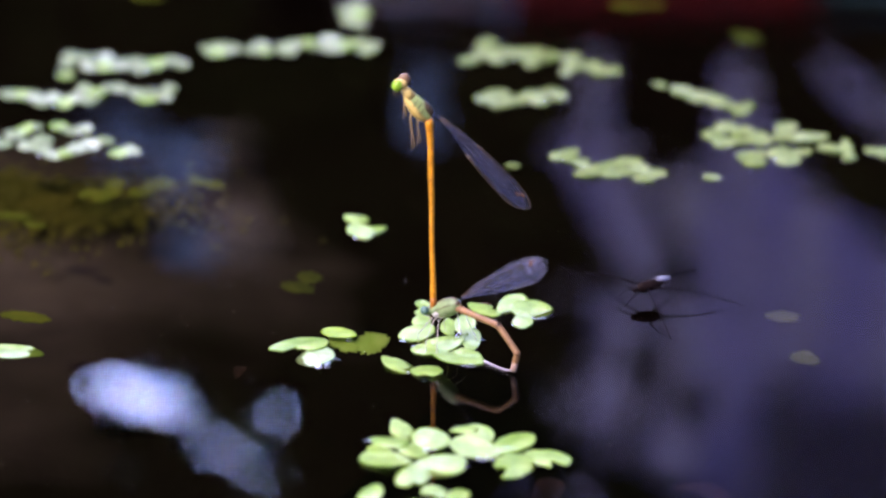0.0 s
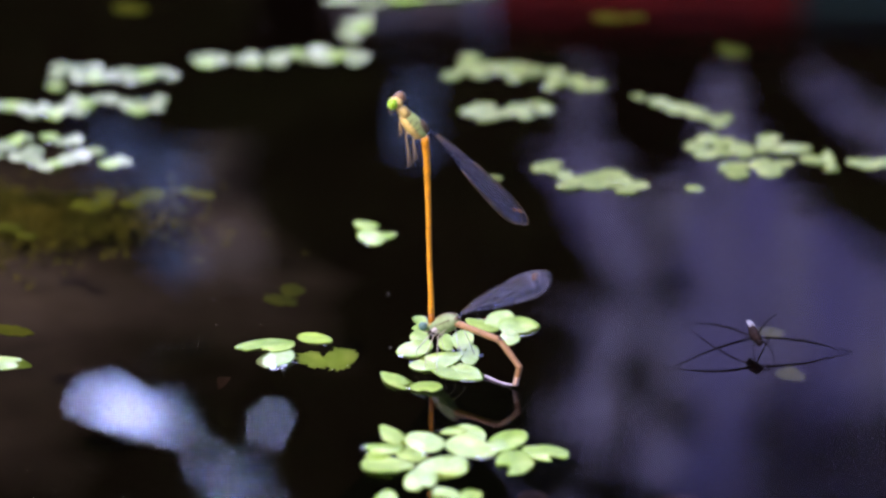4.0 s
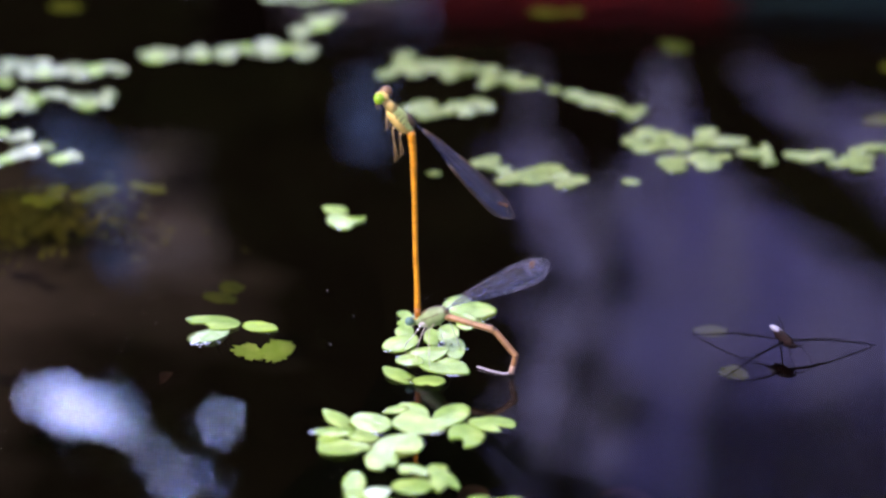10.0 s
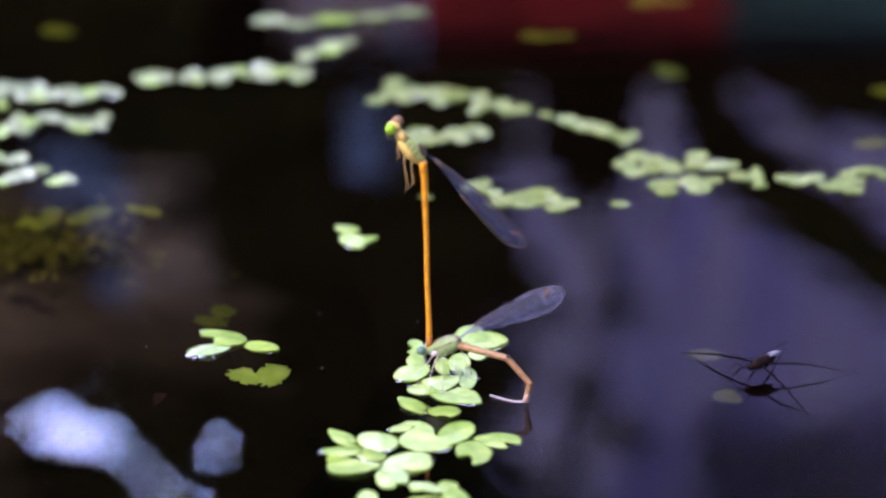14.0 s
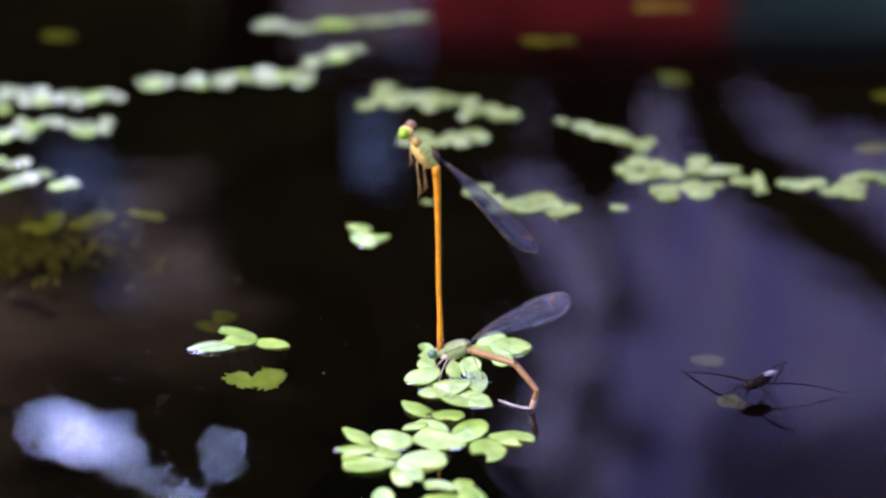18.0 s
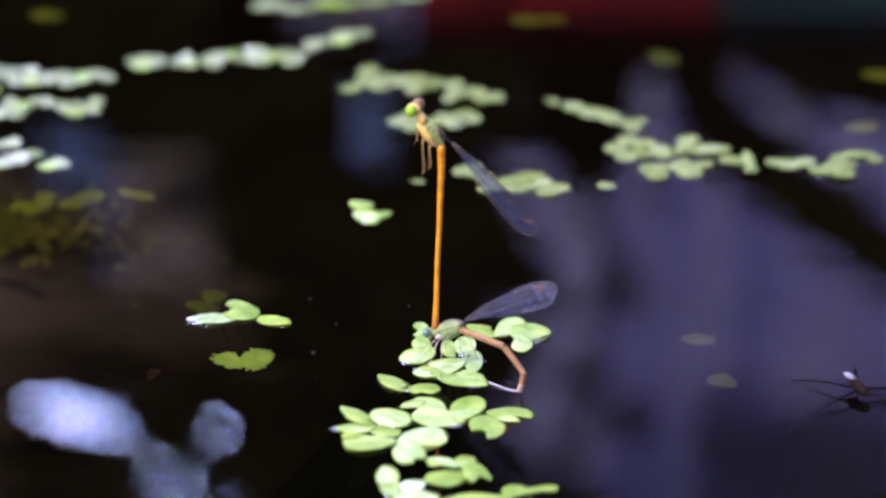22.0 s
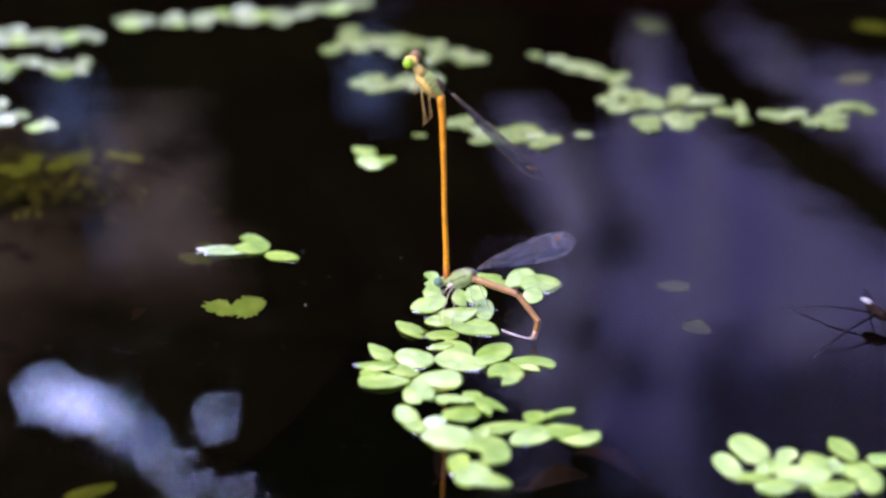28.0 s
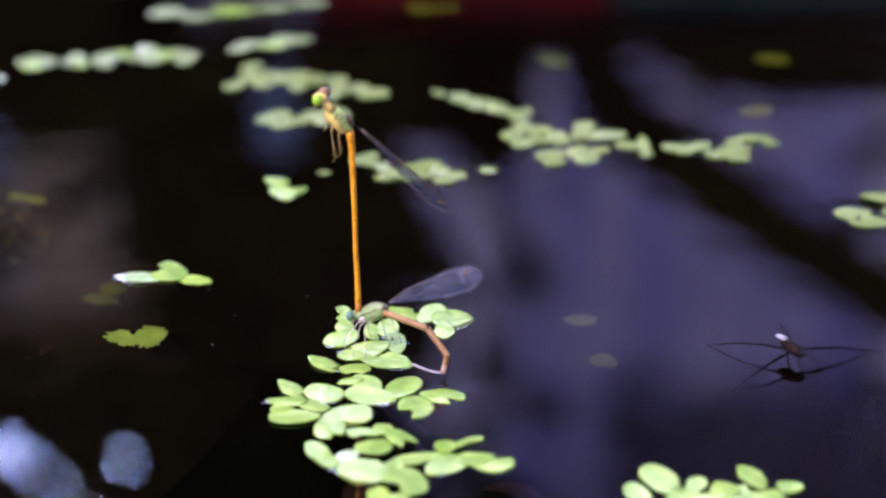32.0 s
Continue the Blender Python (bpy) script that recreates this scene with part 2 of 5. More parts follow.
si.link(sc.outputs["Generated"], sm.inputs["Vector"]), si.link(sm.outputs[0], sg.inputs[0])
ragged = si.add("ShaderNodeMath")
ragged.operation = "MULTIPLY_ADD"
ragged.inputs[1].default_value, ragged.inputs[2].default_value = 1.0, -0.28
si.link(si.noise(14, 3), ragged.inputs[0])
spread = si.add("ShaderNodeMath")
spread.operation = "ADD"
si.link(sg.outputs["Value"], spread.inputs[0]), si.link(ragged.outputs[0], spread.inputs[1])
# darkening outwards to the bed colour imitates light lost in deeper water
thick = si.ramp(spread.outputs[0], (0.05, (1, 1, 1)), (0.42, (0.62, 0.62, 0.62)), (0.72, (0.2, 0.2, 0.2)), (0.98, (0, 0, 0)))
brown = si.ramp(si.noise(45, 5), (0.3, (0.19, 0.143, 0.138)), (0.7, (0.36, 0.27, 0.24)))
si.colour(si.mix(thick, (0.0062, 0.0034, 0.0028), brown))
si.bump(si.noise(160, 4), 0.001, 0.6)
SILT = si.m
ALGAE = leafy("pond_weed", (0.12, 0.115, 0.014), (0.21, 0.19, 0.026), (0.30, 0.26, 0.045), rough=0.8, scale=120)


# ---- building helpers ----
def thing(name, label, category, group="", at=None, kind=""):
    ob = new(name)
    ob.empty_display_size = 0.005
    if at is not None:
        ob.matrix_world = at
    return tagged(ob, label, category, group, kind)


def part(name, bm, material, parent, label="", smooth=True):
    """Links a bmesh as one mesh object under a thing or a part."""
    me = bpy.data.meshes.new(name)
    bm.to_mesh(me)
    bm.free()
    me.materials.append(material)
    if smooth:
        me.polygons.foreach_set("use_smooth", [True] * len(me.polygons))
    ob = new(name, me)
    ob.parent = parent
    return tagged(ob, label)


def tube(points, radii, n=10, flat=1.0, bm=None, caps=True):
    """A round, tapering limb along points (mm); radii in mm."""
    bm = bm or bmesh.new()
    pts = [Vector(p) for p in points]
    rings = []
    for i, p in enumerate(pts):
        d = (pts[min(i + 1, len(pts) - 1)] - pts[max(i - 1, 0)]).normalized()
        side = d.cross(Vector((0, 1, 0)))
        side = side.normalized() if side.length > 0.05 else Vector((1, 0, 0))
        up = d.cross(side).normalized()
        r = radii[i] if isinstance(radii, (list, tuple)) else radii
        rings.append([bm.verts.new((p + (side * math.cos(a) + up * math.sin(a) * flat) * r) * MM) for a in [2 * math.pi * k / n for k in range(n)]])
    for a, b in zip(rings, rings[1:]):
        for k in range(n):
            bm.faces.new((a[k], a[(k + 1) % n], b[(k + 1) % n], b[k]))
    if caps:
        bm.faces.new(rings[0][::-1]), bm.faces.new(rings[-1])
    bmesh.ops.recalc_face_normals(bm, faces=bm.faces)
    return bm


def blob(centre, radii, turn=(0, 0, 0), seg=16, bm=None):
    """An ellipsoid (mm), turned by degrees."""
    bm = bm or bmesh.new()
    m = pose(*[c * MM for c in centre], *turn) @ Matrix.Diagonal((*[r * MM for r in radii], 1))
    bmesh.ops.create_uvsphere(bm, u_segments=seg, v_segments=max(6, seg * 2 // 3), radius=1, matrix=m)
    return bm


def box(bm, x0, y0, z0, x1, y1, z1, bevel=0.0):
    m = Matrix.Translation(((x0 + x1) / 2, (y0 + y1) / 2, (z0 + z1) / 2)) @ Matrix.Diagonal((x1 - x0, y1 - y0, z1 - z0, 1))
    made = bmesh.ops.create_cube(bm, size=1, matrix=m)
    if bevel:
        edges = list({e for v in made["verts"] for e in v.link_edges})
        bmesh.ops.bevel(bm, geom=edges, offset=bevel, segments=2, affect="EDGES")
    return bm


def spline(points, steps=4):
    """A smooth run of points through the given ones."""
    p = [Vector(q) for q in points]
    p = [p[0] * 2 - p[1]] + p + [p[-1] * 2 - p[-2]]
    out = []
    for a, b, c, d in zip(p, p[1:], p[2:], p[3:]):
        for k in range(steps):
            t = k / steps
            out.append(0.5 * (2 * b + (c - a) * t + (2 * a - 5 * b + 4 * c - d) * t * t + (3 * b - 3 * c + d - a) * t ** 3))
    return out + [p[-2]]


# ---- the pond and its banks ----
def ground():
    bm = bmesh.new()
    n, last = 64, None
    for r, z in ((0.0, -0.10), (0.4, -0.10), (1.5, -0.11), (3.0, -0.08), (3.3, 0.0), (3.6, 0.10), (4.2, 0.16), (8, 0.2), (20, 0.25), (90, 0.3), (900, 0.3)):
        if r == 0:
            last = [bm.verts.new((0, 0, z))]
            continue
        ring = []
        for k in range(n):
            a = 2 * math.pi * k / n
            w = 1 + (0.06 * math.sin(3 * a + 1) + 0.04 * math.sin(7 * a) if 2 < r < 9 else 0)
            ring.append(bm.verts.new((r * w * math.cos(a), r * w * math.sin(a), z)))
        for k in range(n):
            if len(last) == 1:
                bm.faces.new((last[0], ring[k], ring[(k + 1) % n]))
            else:
                bm.faces.new((last[k], ring[k], ring[(k + 1) % n], last[(k + 1) % n]))
        last = ring
    me = bpy.data.meshes.new("ground")
    bm.to_mesh(me), bm.free()
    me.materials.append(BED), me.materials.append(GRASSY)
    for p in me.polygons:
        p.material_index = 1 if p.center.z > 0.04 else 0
        p.use_smooth = True
    return tagged(new("ground", me), "dark muddy pond bed rising to shaded soil banks", "ground", kind="structure")


def water():
    bm = bmesh.new()
    bmesh.ops.create_circle(bm, cap_ends=True, segments=96, radius=3.7)
    me = bpy.data.meshes.new("water")
    bm.to_mesh(me), bm.free()
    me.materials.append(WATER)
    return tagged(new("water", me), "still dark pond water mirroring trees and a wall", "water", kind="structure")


ground(), water()


# ---- the garden that the water mirrors ----
def far(az, el, y):
    """The place y metres off that the water mirrors towards this azimuth and depression."""
    r = y + 0.4043
    return Vector((r * math.tan(radians(az)), y, r * math.tan(radians(el)) / math.cos(radians(az)) - 0.1787))


def garden_house():
    """A painted tin-walled shed across the pond: red and teal doors below, lavender sheets above."""
    y = 7.0
    house = thing("garden_house", "lavender sheet-walled garden house with red and teal doors", "house", at=pose(0, y, 0.2))
    top, mid = far(0, 31, y).z - 0.2, far(0, 17.5, y).z - 0.2
    x0, x1, n = 0.22, 4.6, 30
    w = (x1 - x0) / n
    for k in range(n):
        bm = bmesh.new()
        x = x0 + k * w
        box(bm, x, 0.0, mid + 0.07, x + w * 0.55, 0.03, top, 0.004)
        box(bm, x + w * 0.55, 0.012, mid + 0.07, x + w, 0.03, top, 0.002)
        part("wall_sheet", bm, LAVENDER, house, smooth=False)
    part("beam", box(bmesh.new(), -0.6, -0.06, mid, 4.7, 0.05, mid + 0.07, 0.01), BARK, house, "dark timber beam", False)
    for name, a0, a1, mat, label in (("door", 1.28, 7.97, RED_PAINT, "red painted door panel"), ("shutter", 7.97, 19.0, TEAL_PAINT, "dark teal shutter"), ("curtain", -2.7, 1.24, LILAC, "pale lilac curtain")):
        p, q = far(a0, 10, y).x, far(a1, 10, y).x
        m = max(1, round((q - p) / 0.3))
        for k in range(m):
            bm = box(bmesh.new(), p + (q - p) * k / m + 0.004, 0.0, 0.0, p + (q - p) * (k + 1) / m - 0.004, 0.04, mid - 0.002, 0.006)
            part(name, bm, mat, house, label, False)
    part("back_wall", box(bmesh.new(), 0.36, 0.06, 0.0, 4.7, 2.6, top, 0.0), ROOFING, house, "dark tin back", False)
    # out of view; the overhang is sized to shade the wall's upper part
    part("roof", box(bmesh.new(), 0.1, -0.55, top, 4.8, 2.8, top + 0.06, 0.01), ROOFING, house, "unseen tin roof, overhang added to shade the wall", False)
    return house


def reflection_wall():
    """A made-up plastered wall beyond the trunk, added to give the water a dim brown reflection."""
    wall = thing("reflection_wall", "pale plastered wall added for a dim brown reflection", "wall", at=pose(0, 7.4, 0.2))
    x0, x1, n = far(-5.1, 20, 7.4).x, far(-2.4, 20, 7.4).x, 3
    for k in range(n):
        part("panel", box(bmesh.new(), x0 + (x1 - x0) * k / n + 0.003, 0, 0, x0 + (x1 - x0) * (k + 1) / n - 0.003, 0.12, 2.95, 0.008), PLASTER, wall, smooth=False)
    part("coping", box(bmesh.new(), x0 - 0.03, -0.04, 2.952, x1 + 0.03, 0.16, 3.0, 0.01), ROOFING, wall, "dark stone coping", False)
    return wall


def limb(points, radii):
    pts = spline([p / MM for p in points], 5)
    rr = [radii[0] + (radii[-1] - radii[0]) * i / (len(pts) - 1) for i in range(len(pts))]
    return tube(pts, [r / MM for r in rr], 12)


# Where the wall shows between the trees, by azimuth and depression in degrees: the slope under the drooping limb, the slope over it, and a chink.
UNDER_LIMB = [(6.4, 17.8), (6.85, 17.9), (7.1, 18.7), (7.4, 19.3), (8.0, 19.9), (9.0, 20.6), (10.2, 21.3), (11.5, 22.0), (13.2, 22.8), (24, 27), (24, 31), (8.6, 31), (8.3, 26.5), (7.7, 23.9), (6.95, 23.0), (6.05, 21.65), (5.7, 20.9), (5.6, 20.45), (6.1, 20.0), (6.25, 19.3), (6.3, 18.4)]
OVER_LIMB = [(8.0, 17.65), (8.5, 17.75), (9.2, 18.25), (10.1, 18.6), (11.5, 18.75), (12.8, 18.6), (24, 18.5), (24, 25.6), (13.6, 21.6), (12.5, 21.0), (11.2, 20.3), (10.1, 19.6), (9.2, 19.0), (8.6, 18.4), (8.1, 18.0)]
CHINK = [(3.2, 19.7), (4.4, 19.7), (5.5, 20.9), (6.0, 22.4), (5.2, 22.8), (4.2, 21.6)]
SKY_GAPS = ((-6.85, 24.66, 0.21), (-6.4, 24.62, 0.24), (-6.0, 24.9, 0.26), (-5.5, 24.95, 0.25), (-5.1, 25.2, 0.22), (-4.75, 25.42, 0.14), (-2.81, 25.3, 0.2), (-4.25, 26.0, 0.17), (-3.6, 26.45, 0.17), (-2.9, 26.75, 0.16), (-2.2, 26.85, 0.19))


def inside(shape, x, y):
    hit = False
    for (x0, y0), (x1, y1) in zip(shape, shape[1:] + shape[:1]):
        if (y0 > y) != (y1 > y) and x < x0 + (y - y0) * (x1 - x0) / (y1 - y0):
            hit = not hit
    return hit


def openness(az, el):
    """How much of the sky or wall shows between the leaves in this direction."""
    if el <= 17.7:
        return 1.0 if az > -2.9 else 0.0
    clump = noise.noise((az * 1.25, el * 1.6, 0.3))
    if inside(UNDER_LIMB, az, el):
        # leaf cover added above 23.4 degrees to darken the wall there
        return min(1.0, max(0.4, 0.83 + 0.9 * (clump + 0.5 - 0.5 * max(0.0, el - 23.4))))
    if inside(OVER_LIMB, az, el):
        return 1.0 if clump > -0.48 else 0.0
    if inside(CHINK, az, el):
        return 1.0
    if az > 3.3 and el > 22.8:
        return 1.0 if clump > -0.22 - 0.12 * (az - 3.3) + 0.13 * (el - 23) else 0.0
    if 0.25 < az < 1.15 and el < 20.0:
        return 0.72
    if -6.5 < az < -5.2 and 18.9 < el < 20.3:
        return 0.7
    if -5.3 < az < -2.7 and 19.6 < el < 22.3:
        return 0.9
    for a, e, r in SKY_GAPS:
        if (az - a) ** 2 + (el - e) ** 2 < r * r:
            return 1.0
    return 0.0


def leaf_mass(rng, count, az0, az1, el0, el1, near, deep, size):
    """Many small folded leaves, thinned out where the sky or the wall shows."""
    verts, faces = [], []
    while count > 0:
        az, el, y = rng.uniform(az0, az1), rng.uniform(el0, el1), rng.uniform(near, deep)
        count -= 1
        if rng.random() < openness(az, el) ** 0.25:
            continue
        c = far(az, el, y)
        s = size * rng.uniform(0.6, 1.3)
        a = Vector((rng.gauss(0, 1), rng.gauss(0, 0.5), rng.gauss(-0.5, 0.8))).normalized()
        b = a.cross(Vector((rng.gauss(0, 0.4), 1, rng.gauss(0, 0.4)))).normalized()
        f = a.cross(b) * s * 0.12
        i = len(verts)
        verts += [c - a * s * 0.5, c + b * s * 0.24 + f, c + a * s * 0.55, c - b * s * 0.24 + f]
        faces += [(i, i + 1, i + 2), (i, i + 2, i + 3)]
    me = bpy.data.meshes.new("crown")
    me.from_pydata([tuple(v) for v in verts], [], faces)
    me.materials.append(CANOPY)
    return me


def trees():
    rng = random.Random(5)
    group = "trees by the pond"
    stem = thing("tree", "dark garden tree with a bare trunk beside the pond", "tree", group)
    y = 5.6
    part("trunk", limb([Vector((far(-1.9, 10, y).x, y, 0.15)), far(-1.9, 16, y), far(-1.85, 20, y), far(-1.8, 24, y), far(-1.5, 27, y), far(-1.2, 30, y)], (0.10, 0.07)), BARK, stem)
    part("limb", limb([far(-1.9, 19.5, y), far(-5.5, 21.6, y), far(-9.5, 22.8, y), far(-15, 24.5, y)], (0.035, 0.03)), BARK, stem)
    crown = new("crown", leaf_mass(rng, 78000, -26, 4.0, 14.8, 21.4, y - 0.9, y + 0.7, 0.038))
    crown.parent = stem
    droop = thing("tree", "dark tree drooping a broad limb before the lavender wall", "tree", group)
    y = 6.3
    part("trunk", limb([Vector((far(27, 10, y).x, y, 0.15)), far(26.6, 16, y), far(25.8, 22, y), far(24, 27, y), far(22, 33, y)], (0.2, 0.11)), BARK, droop)
    part("limb", limb([far(7.2, 17.5, y), far(7.35, 18.0, y), far(7.7, 18.65, y), far(8.15, 19.25, y), far(8.85, 19.85, y), far(9.9, 20.55, y), far(11.1, 21.25, y), far(12.4, 21.9, y), far(16, 23.5, y), far(25, 26.5, y)], (0.05, 0.085)), BARK, droop, "broad drooping limb")
    part("limb", limb([far(5.6, 17.8, y), far(5.4, 18.6, y), far(5.3, 19.3, y), far(5.2, 19.7, y)], (0.03, 0.03)), BARK, droop)
    crown = new("crown", leaf_mass(rng, 44000, 4.0, 24, 14.8, 20.4, y - 0.5, y + 0.4, 0.038))
    crown.parent = droop
    over = thing("tree", "dark leafy tree reaching high before the lavender wall", "tree", group)
    y = 5.6
    part("trunk", limb([Vector((far(33, 10, y).x, y, 0.15)), far(32, 18, y), far(31, 26, y), far(29, 33, y)], (0.2, 0.12)), BARK, over)
    part("limb", limb([far(31, 26, y), far(22, 28.5, y), far(14, 29.5, y), far(6, 28.6, y), far(3.0, 28.2, y)], (0.1, 0.03)), BARK, over)
    part("limb", limb([far(4.0, 28.4, y), far(5.4, 25.4, y), far(5.8, 24.0, y), far(5.6, 23.0, y)], (0.03, 0.012)), BARK, over)
    crown = new("crown", leaf_mass(rng, 51000, 1.0, 24, 20.2, 28.6, y - 0.9, y + 0.7, 0.038))
    crown.parent = over
    gaps = thing("tree", "dark leafy tree reaching over the pond, bright sky in its gaps", "tree", group)
    part("trunk", limb([Vector((far(-31, 10, y).x, y, 0.15)), far(-30, 18, y), far(-29, 26, y), far(-27, 33, y)], (0.22, 0.14)), BARK, gaps)
    part("limb", limb([far(-29, 26, y), far(-18, 27.3, y), far(-8, 28, y), far(0, 28.6, y)], (0.12, 0.04)), BARK, gaps)
    crown = new("crown", leaf_mass(rng, 82000, -26, 1.4, 20.2, 28.6, y - 0.9, y + 0.7, 0.038))
    crown.parent = gaps
    return stem, droop, over, gaps


garden_house(), reflection_wall()
TREES = trees()


def glow_bank(seed, count, az0, az1, el0, el1, material, label):
    """Added cloud shapes over the trees, far off, that glow by themselves in place of bright sky."""
    rng = random.Random(seed)
    bm = bmesh.new()
    for _ in range(count):
        az, el = rng.uniform(az0, az1), rng.uniform(el0, el1)
        c = far(az, el, 420)
        m = Matrix.Translation(c) @ Matrix.Diagonal((rng.uniform(22, 40), rng.uniform(10, 20), rng.uniform(9, 17), 1))
        bmesh.ops.create_icosphere(bm, subdivisions=2, radius=1, matrix=m)
    me = bpy.data.meshes.new("backdrop_glow")
    bm.to_mesh(me), bm.free()
    me.materials.append(material)
    me.polygons.foreach_set("use_smooth", [True] * len(me.polygons))
    tagged(new("backdrop_glow", me), label, "cloud", kind="structure")


glow_bank(3, 200, -60, 34, 30.5, 46, SKY_GLOW, "unseen lilac-white glow added high behind the trees for frond sheen")
glow_bank(4, 50, -9.0, -1.6, 24.3, 28.2, GAP_GLOW, "glowing surface added behind the trees for bright sky in their gaps")


def hedge():
    """Shaded shrubs that close the garden to the sides and behind."""
    rng = random.Random(9)
    verts, faces = [], []
    for _ in range(9000):
        a = rng.uniform(0, 2 * math.pi)
        if abs(math.degrees(a) - 90) < 32:
            continue
        r, z = rng.uniform(8.0, 10.0), 0.2 + 2.6 * rng.random() ** 0.8
        c = Vector((r * math.cos(a), r * math.sin(a), z))
        d = Vector((rng.gauss(0, 1), rng.gauss(0, 1), rng.gauss(0, 1))).normalized()
        e = d.cross(Vector((rng.gauss(0, 1), rng.gauss(0, 1), 1))).normalized()
        i, s = len(verts), rng.uniform(0.12, 0.3)
        verts += [c - d * s, c + e * s * 0.5, c + d * s, c - e * s * 0.5]
        faces.append((i, i + 1, i + 2, i + 3))
    me = bpy.data.meshes.new("hedge")
    me.from_pydata([tuple(v) for v in verts], [], faces)
    me.materials.append(CANOPY)
    tagged(new("hedge", me), "dark leafy hedge round the garden pond", "hedge", kind="stuff")


hedge()


# ---- duckweed ----
def frond_mesh(l, w, rng, lift=0.12, ragged=0.0, gnawed=None, chewed=0.12):
    """One thin frond: an egg-shaped blade with an uneven, partly upturned rim. Long axis along x, node end at -x."""
    n = 36
    rings = (0.0, 0.3, 0.58, 0.8, 0.93, 1.0)
    ph, amp = rng.uniform(0, 6.28), rng.uniform(0.015, 0.05)
    bite = rng.uniform(-2.2, 2.2) if rng.random() < chewed and not ragged else None
    deep, wide, node = rng.uniform(0.28, 0.62), rng.uniform(0.3, 0.75), rng.uniform(0.02, 0.2)
    node = 0.0 if ragged else node
    if gnawed is not None:
        bite, deep, wide = gnawed
    teeth = [rng.uniform(-1, 1) for _ in range(n)]
    cup, roll, egg = rng.uniform(-0.25, 0.45), rng.uniform(0.0, 0.5), rng.uniform(0.05, 0.22)
    bm = bmesh.new()

    def outline(a):
        r = 1 + amp * math.sin(2 * a + ph) + amp * 0.6 * math.sin(5 * a + ph * 2) + amp * 0.25 * math.sin(11 * a + ph)
        r *= 1 + node * max(0, math.cos(a - math.pi)) ** 12
        q = teeth[int(a / (2 * math.pi) * n + 0.5) % n]
        r *= 1 + (ragged + 0.008) * q
        if bite is not None:
            d = abs((a - bite + math.pi) % (2 * math.pi) - math.pi)
            r *= 1 - deep * min(1, max(0, 2.6 - 2.6 * (d / wide) ** 2)) * (1 + 0.3 * q)
        return r

    def top(k, s):
        a = 2 * math.pi * k / n
        r = outline(a) * s
        x, y = r * math.cos(a) * l / 2, r * math.sin(a) * w / 2 * (1 + egg * math.cos(a))
        z = lift + 0.15 * (1 - s * s) * (1 - cup) + cup * 0.30 * s ** 4 * (0.6 + 0.4 * math.sin(a + ph)) + roll * 0.45 * s ** 5 * max(0, math.sin(a * 1.0 + ph * 1.7)) ** 3
        z += 0.05 * math.sin(x * 1.9 + ph) * math.sin(y * 2.3 + ph) - 0.03 * math.exp(-(y / (0.09 * w)) ** 2) * (1 - s * 0.6)
        return bm.verts.new((x * MM, y * MM, max(0.05, z) * MM))

    centre = top(0, 0.0)
    last = None
    for s in rings[1:]:
        ring = [top(k, s) for k in range(n)]
        for k in range(n):
            j = (k + 1) % n
            bm.faces.new((centre, ring[k], ring[j])) if last is None else bm.faces.new((last[k], ring[k], ring[j], last[j]))
        last = ring
    under = [bm.verts.new((v.co.x * 0.985, v.co.y * 0.985, max(0.01 * MM, v.co.z - 0.16 * MM))) for v in last]
    for k in range(n):
        j = (k + 1) % n
        bm.faces.new((last[k], under[k], under[j], last[j]))
    bm.faces.new(under[::-1])
    return bm


def water_rim(l, w, start, span):
    """A short arc of water that climbs to a frond's rim."""
    bm = bmesh.new()
    n, rings = 10, []
    for e, z in ((-0.25, 0.10), (0.0, 0.10), (0.18, 0.065), (0.42, 0.03), (0.8, 0.008)):
        ring = []
        for k in range(n + 1):
            q = start + span * k / n
            f = math.sin(math.pi * k / n)
            g = e if e < 0 else e * f
            ring.append(bm.verts.new(((l / 2 + g) * math.cos(q) * MM, (w / 2 + g) * math.sin(q) * MM, (z * f + 0.006) * MM)))
        rings.append(ring)
    for p, q in zip(rings, rings[1:]):
        for k in range(n):
            bm.faces.new((p[k], q[k], q[k + 1], p[k + 1]))
    return bm


RAFTS = "duckweed on the pond"
SEED = random.Random(21)


def raft(fronds, label, material=None, at=(0, 0, 0), old=(), lift=0.12, wet=True, ragged=0.0, gnawed={}, chewed=0.12, sheened=()):
    """A floating clump of fronds; each row is x, y, length, width (mm) and turn (degrees). gnawed: bites by row, each
    its direction (degrees), depth and half-angle (radians)."""
    r = thing("duckweed", label, "duckweed", RAFTS, at=pose(*[v * MM for v in at]))
    for i, (x, y, l, w, a) in enumerate(fronds):
        flip = 0 if i in gnawed else SEED.choice((0, 180))
        bite = None
        if i in gnawed:
            bite = (radians((gnawed[i][0] - a + 180) % 360 - 180), *gnawed[i][1:])
        k = 0.93 if material in (FROND_FAR, FROND_DULL) else 1.03
        blade = frond_mesh(l * k, w * k, SEED, lift + 0.07 * (i % 3), ragged, bite, chewed)
        f = part("frond", blade, FROND_OLD if i in old else FROND_SHEEN if i in sheened else FROND if material is FROND_FAR and i % 4 == 2 else material or FROND, r)
        f.matrix_basis = pose(x * MM, y * MM, 0, SEED.uniform(-6, 6), SEED.uniform(-5, 5), a + flip)
        if wet and SEED.random() < 0.6:
            ring = water_rim(l * 1.04, w * 1.06, SEED.choice((math.pi, 0)) + SEED.uniform(-1.4, 0.2), SEED.uniform(0.7, 1.5))
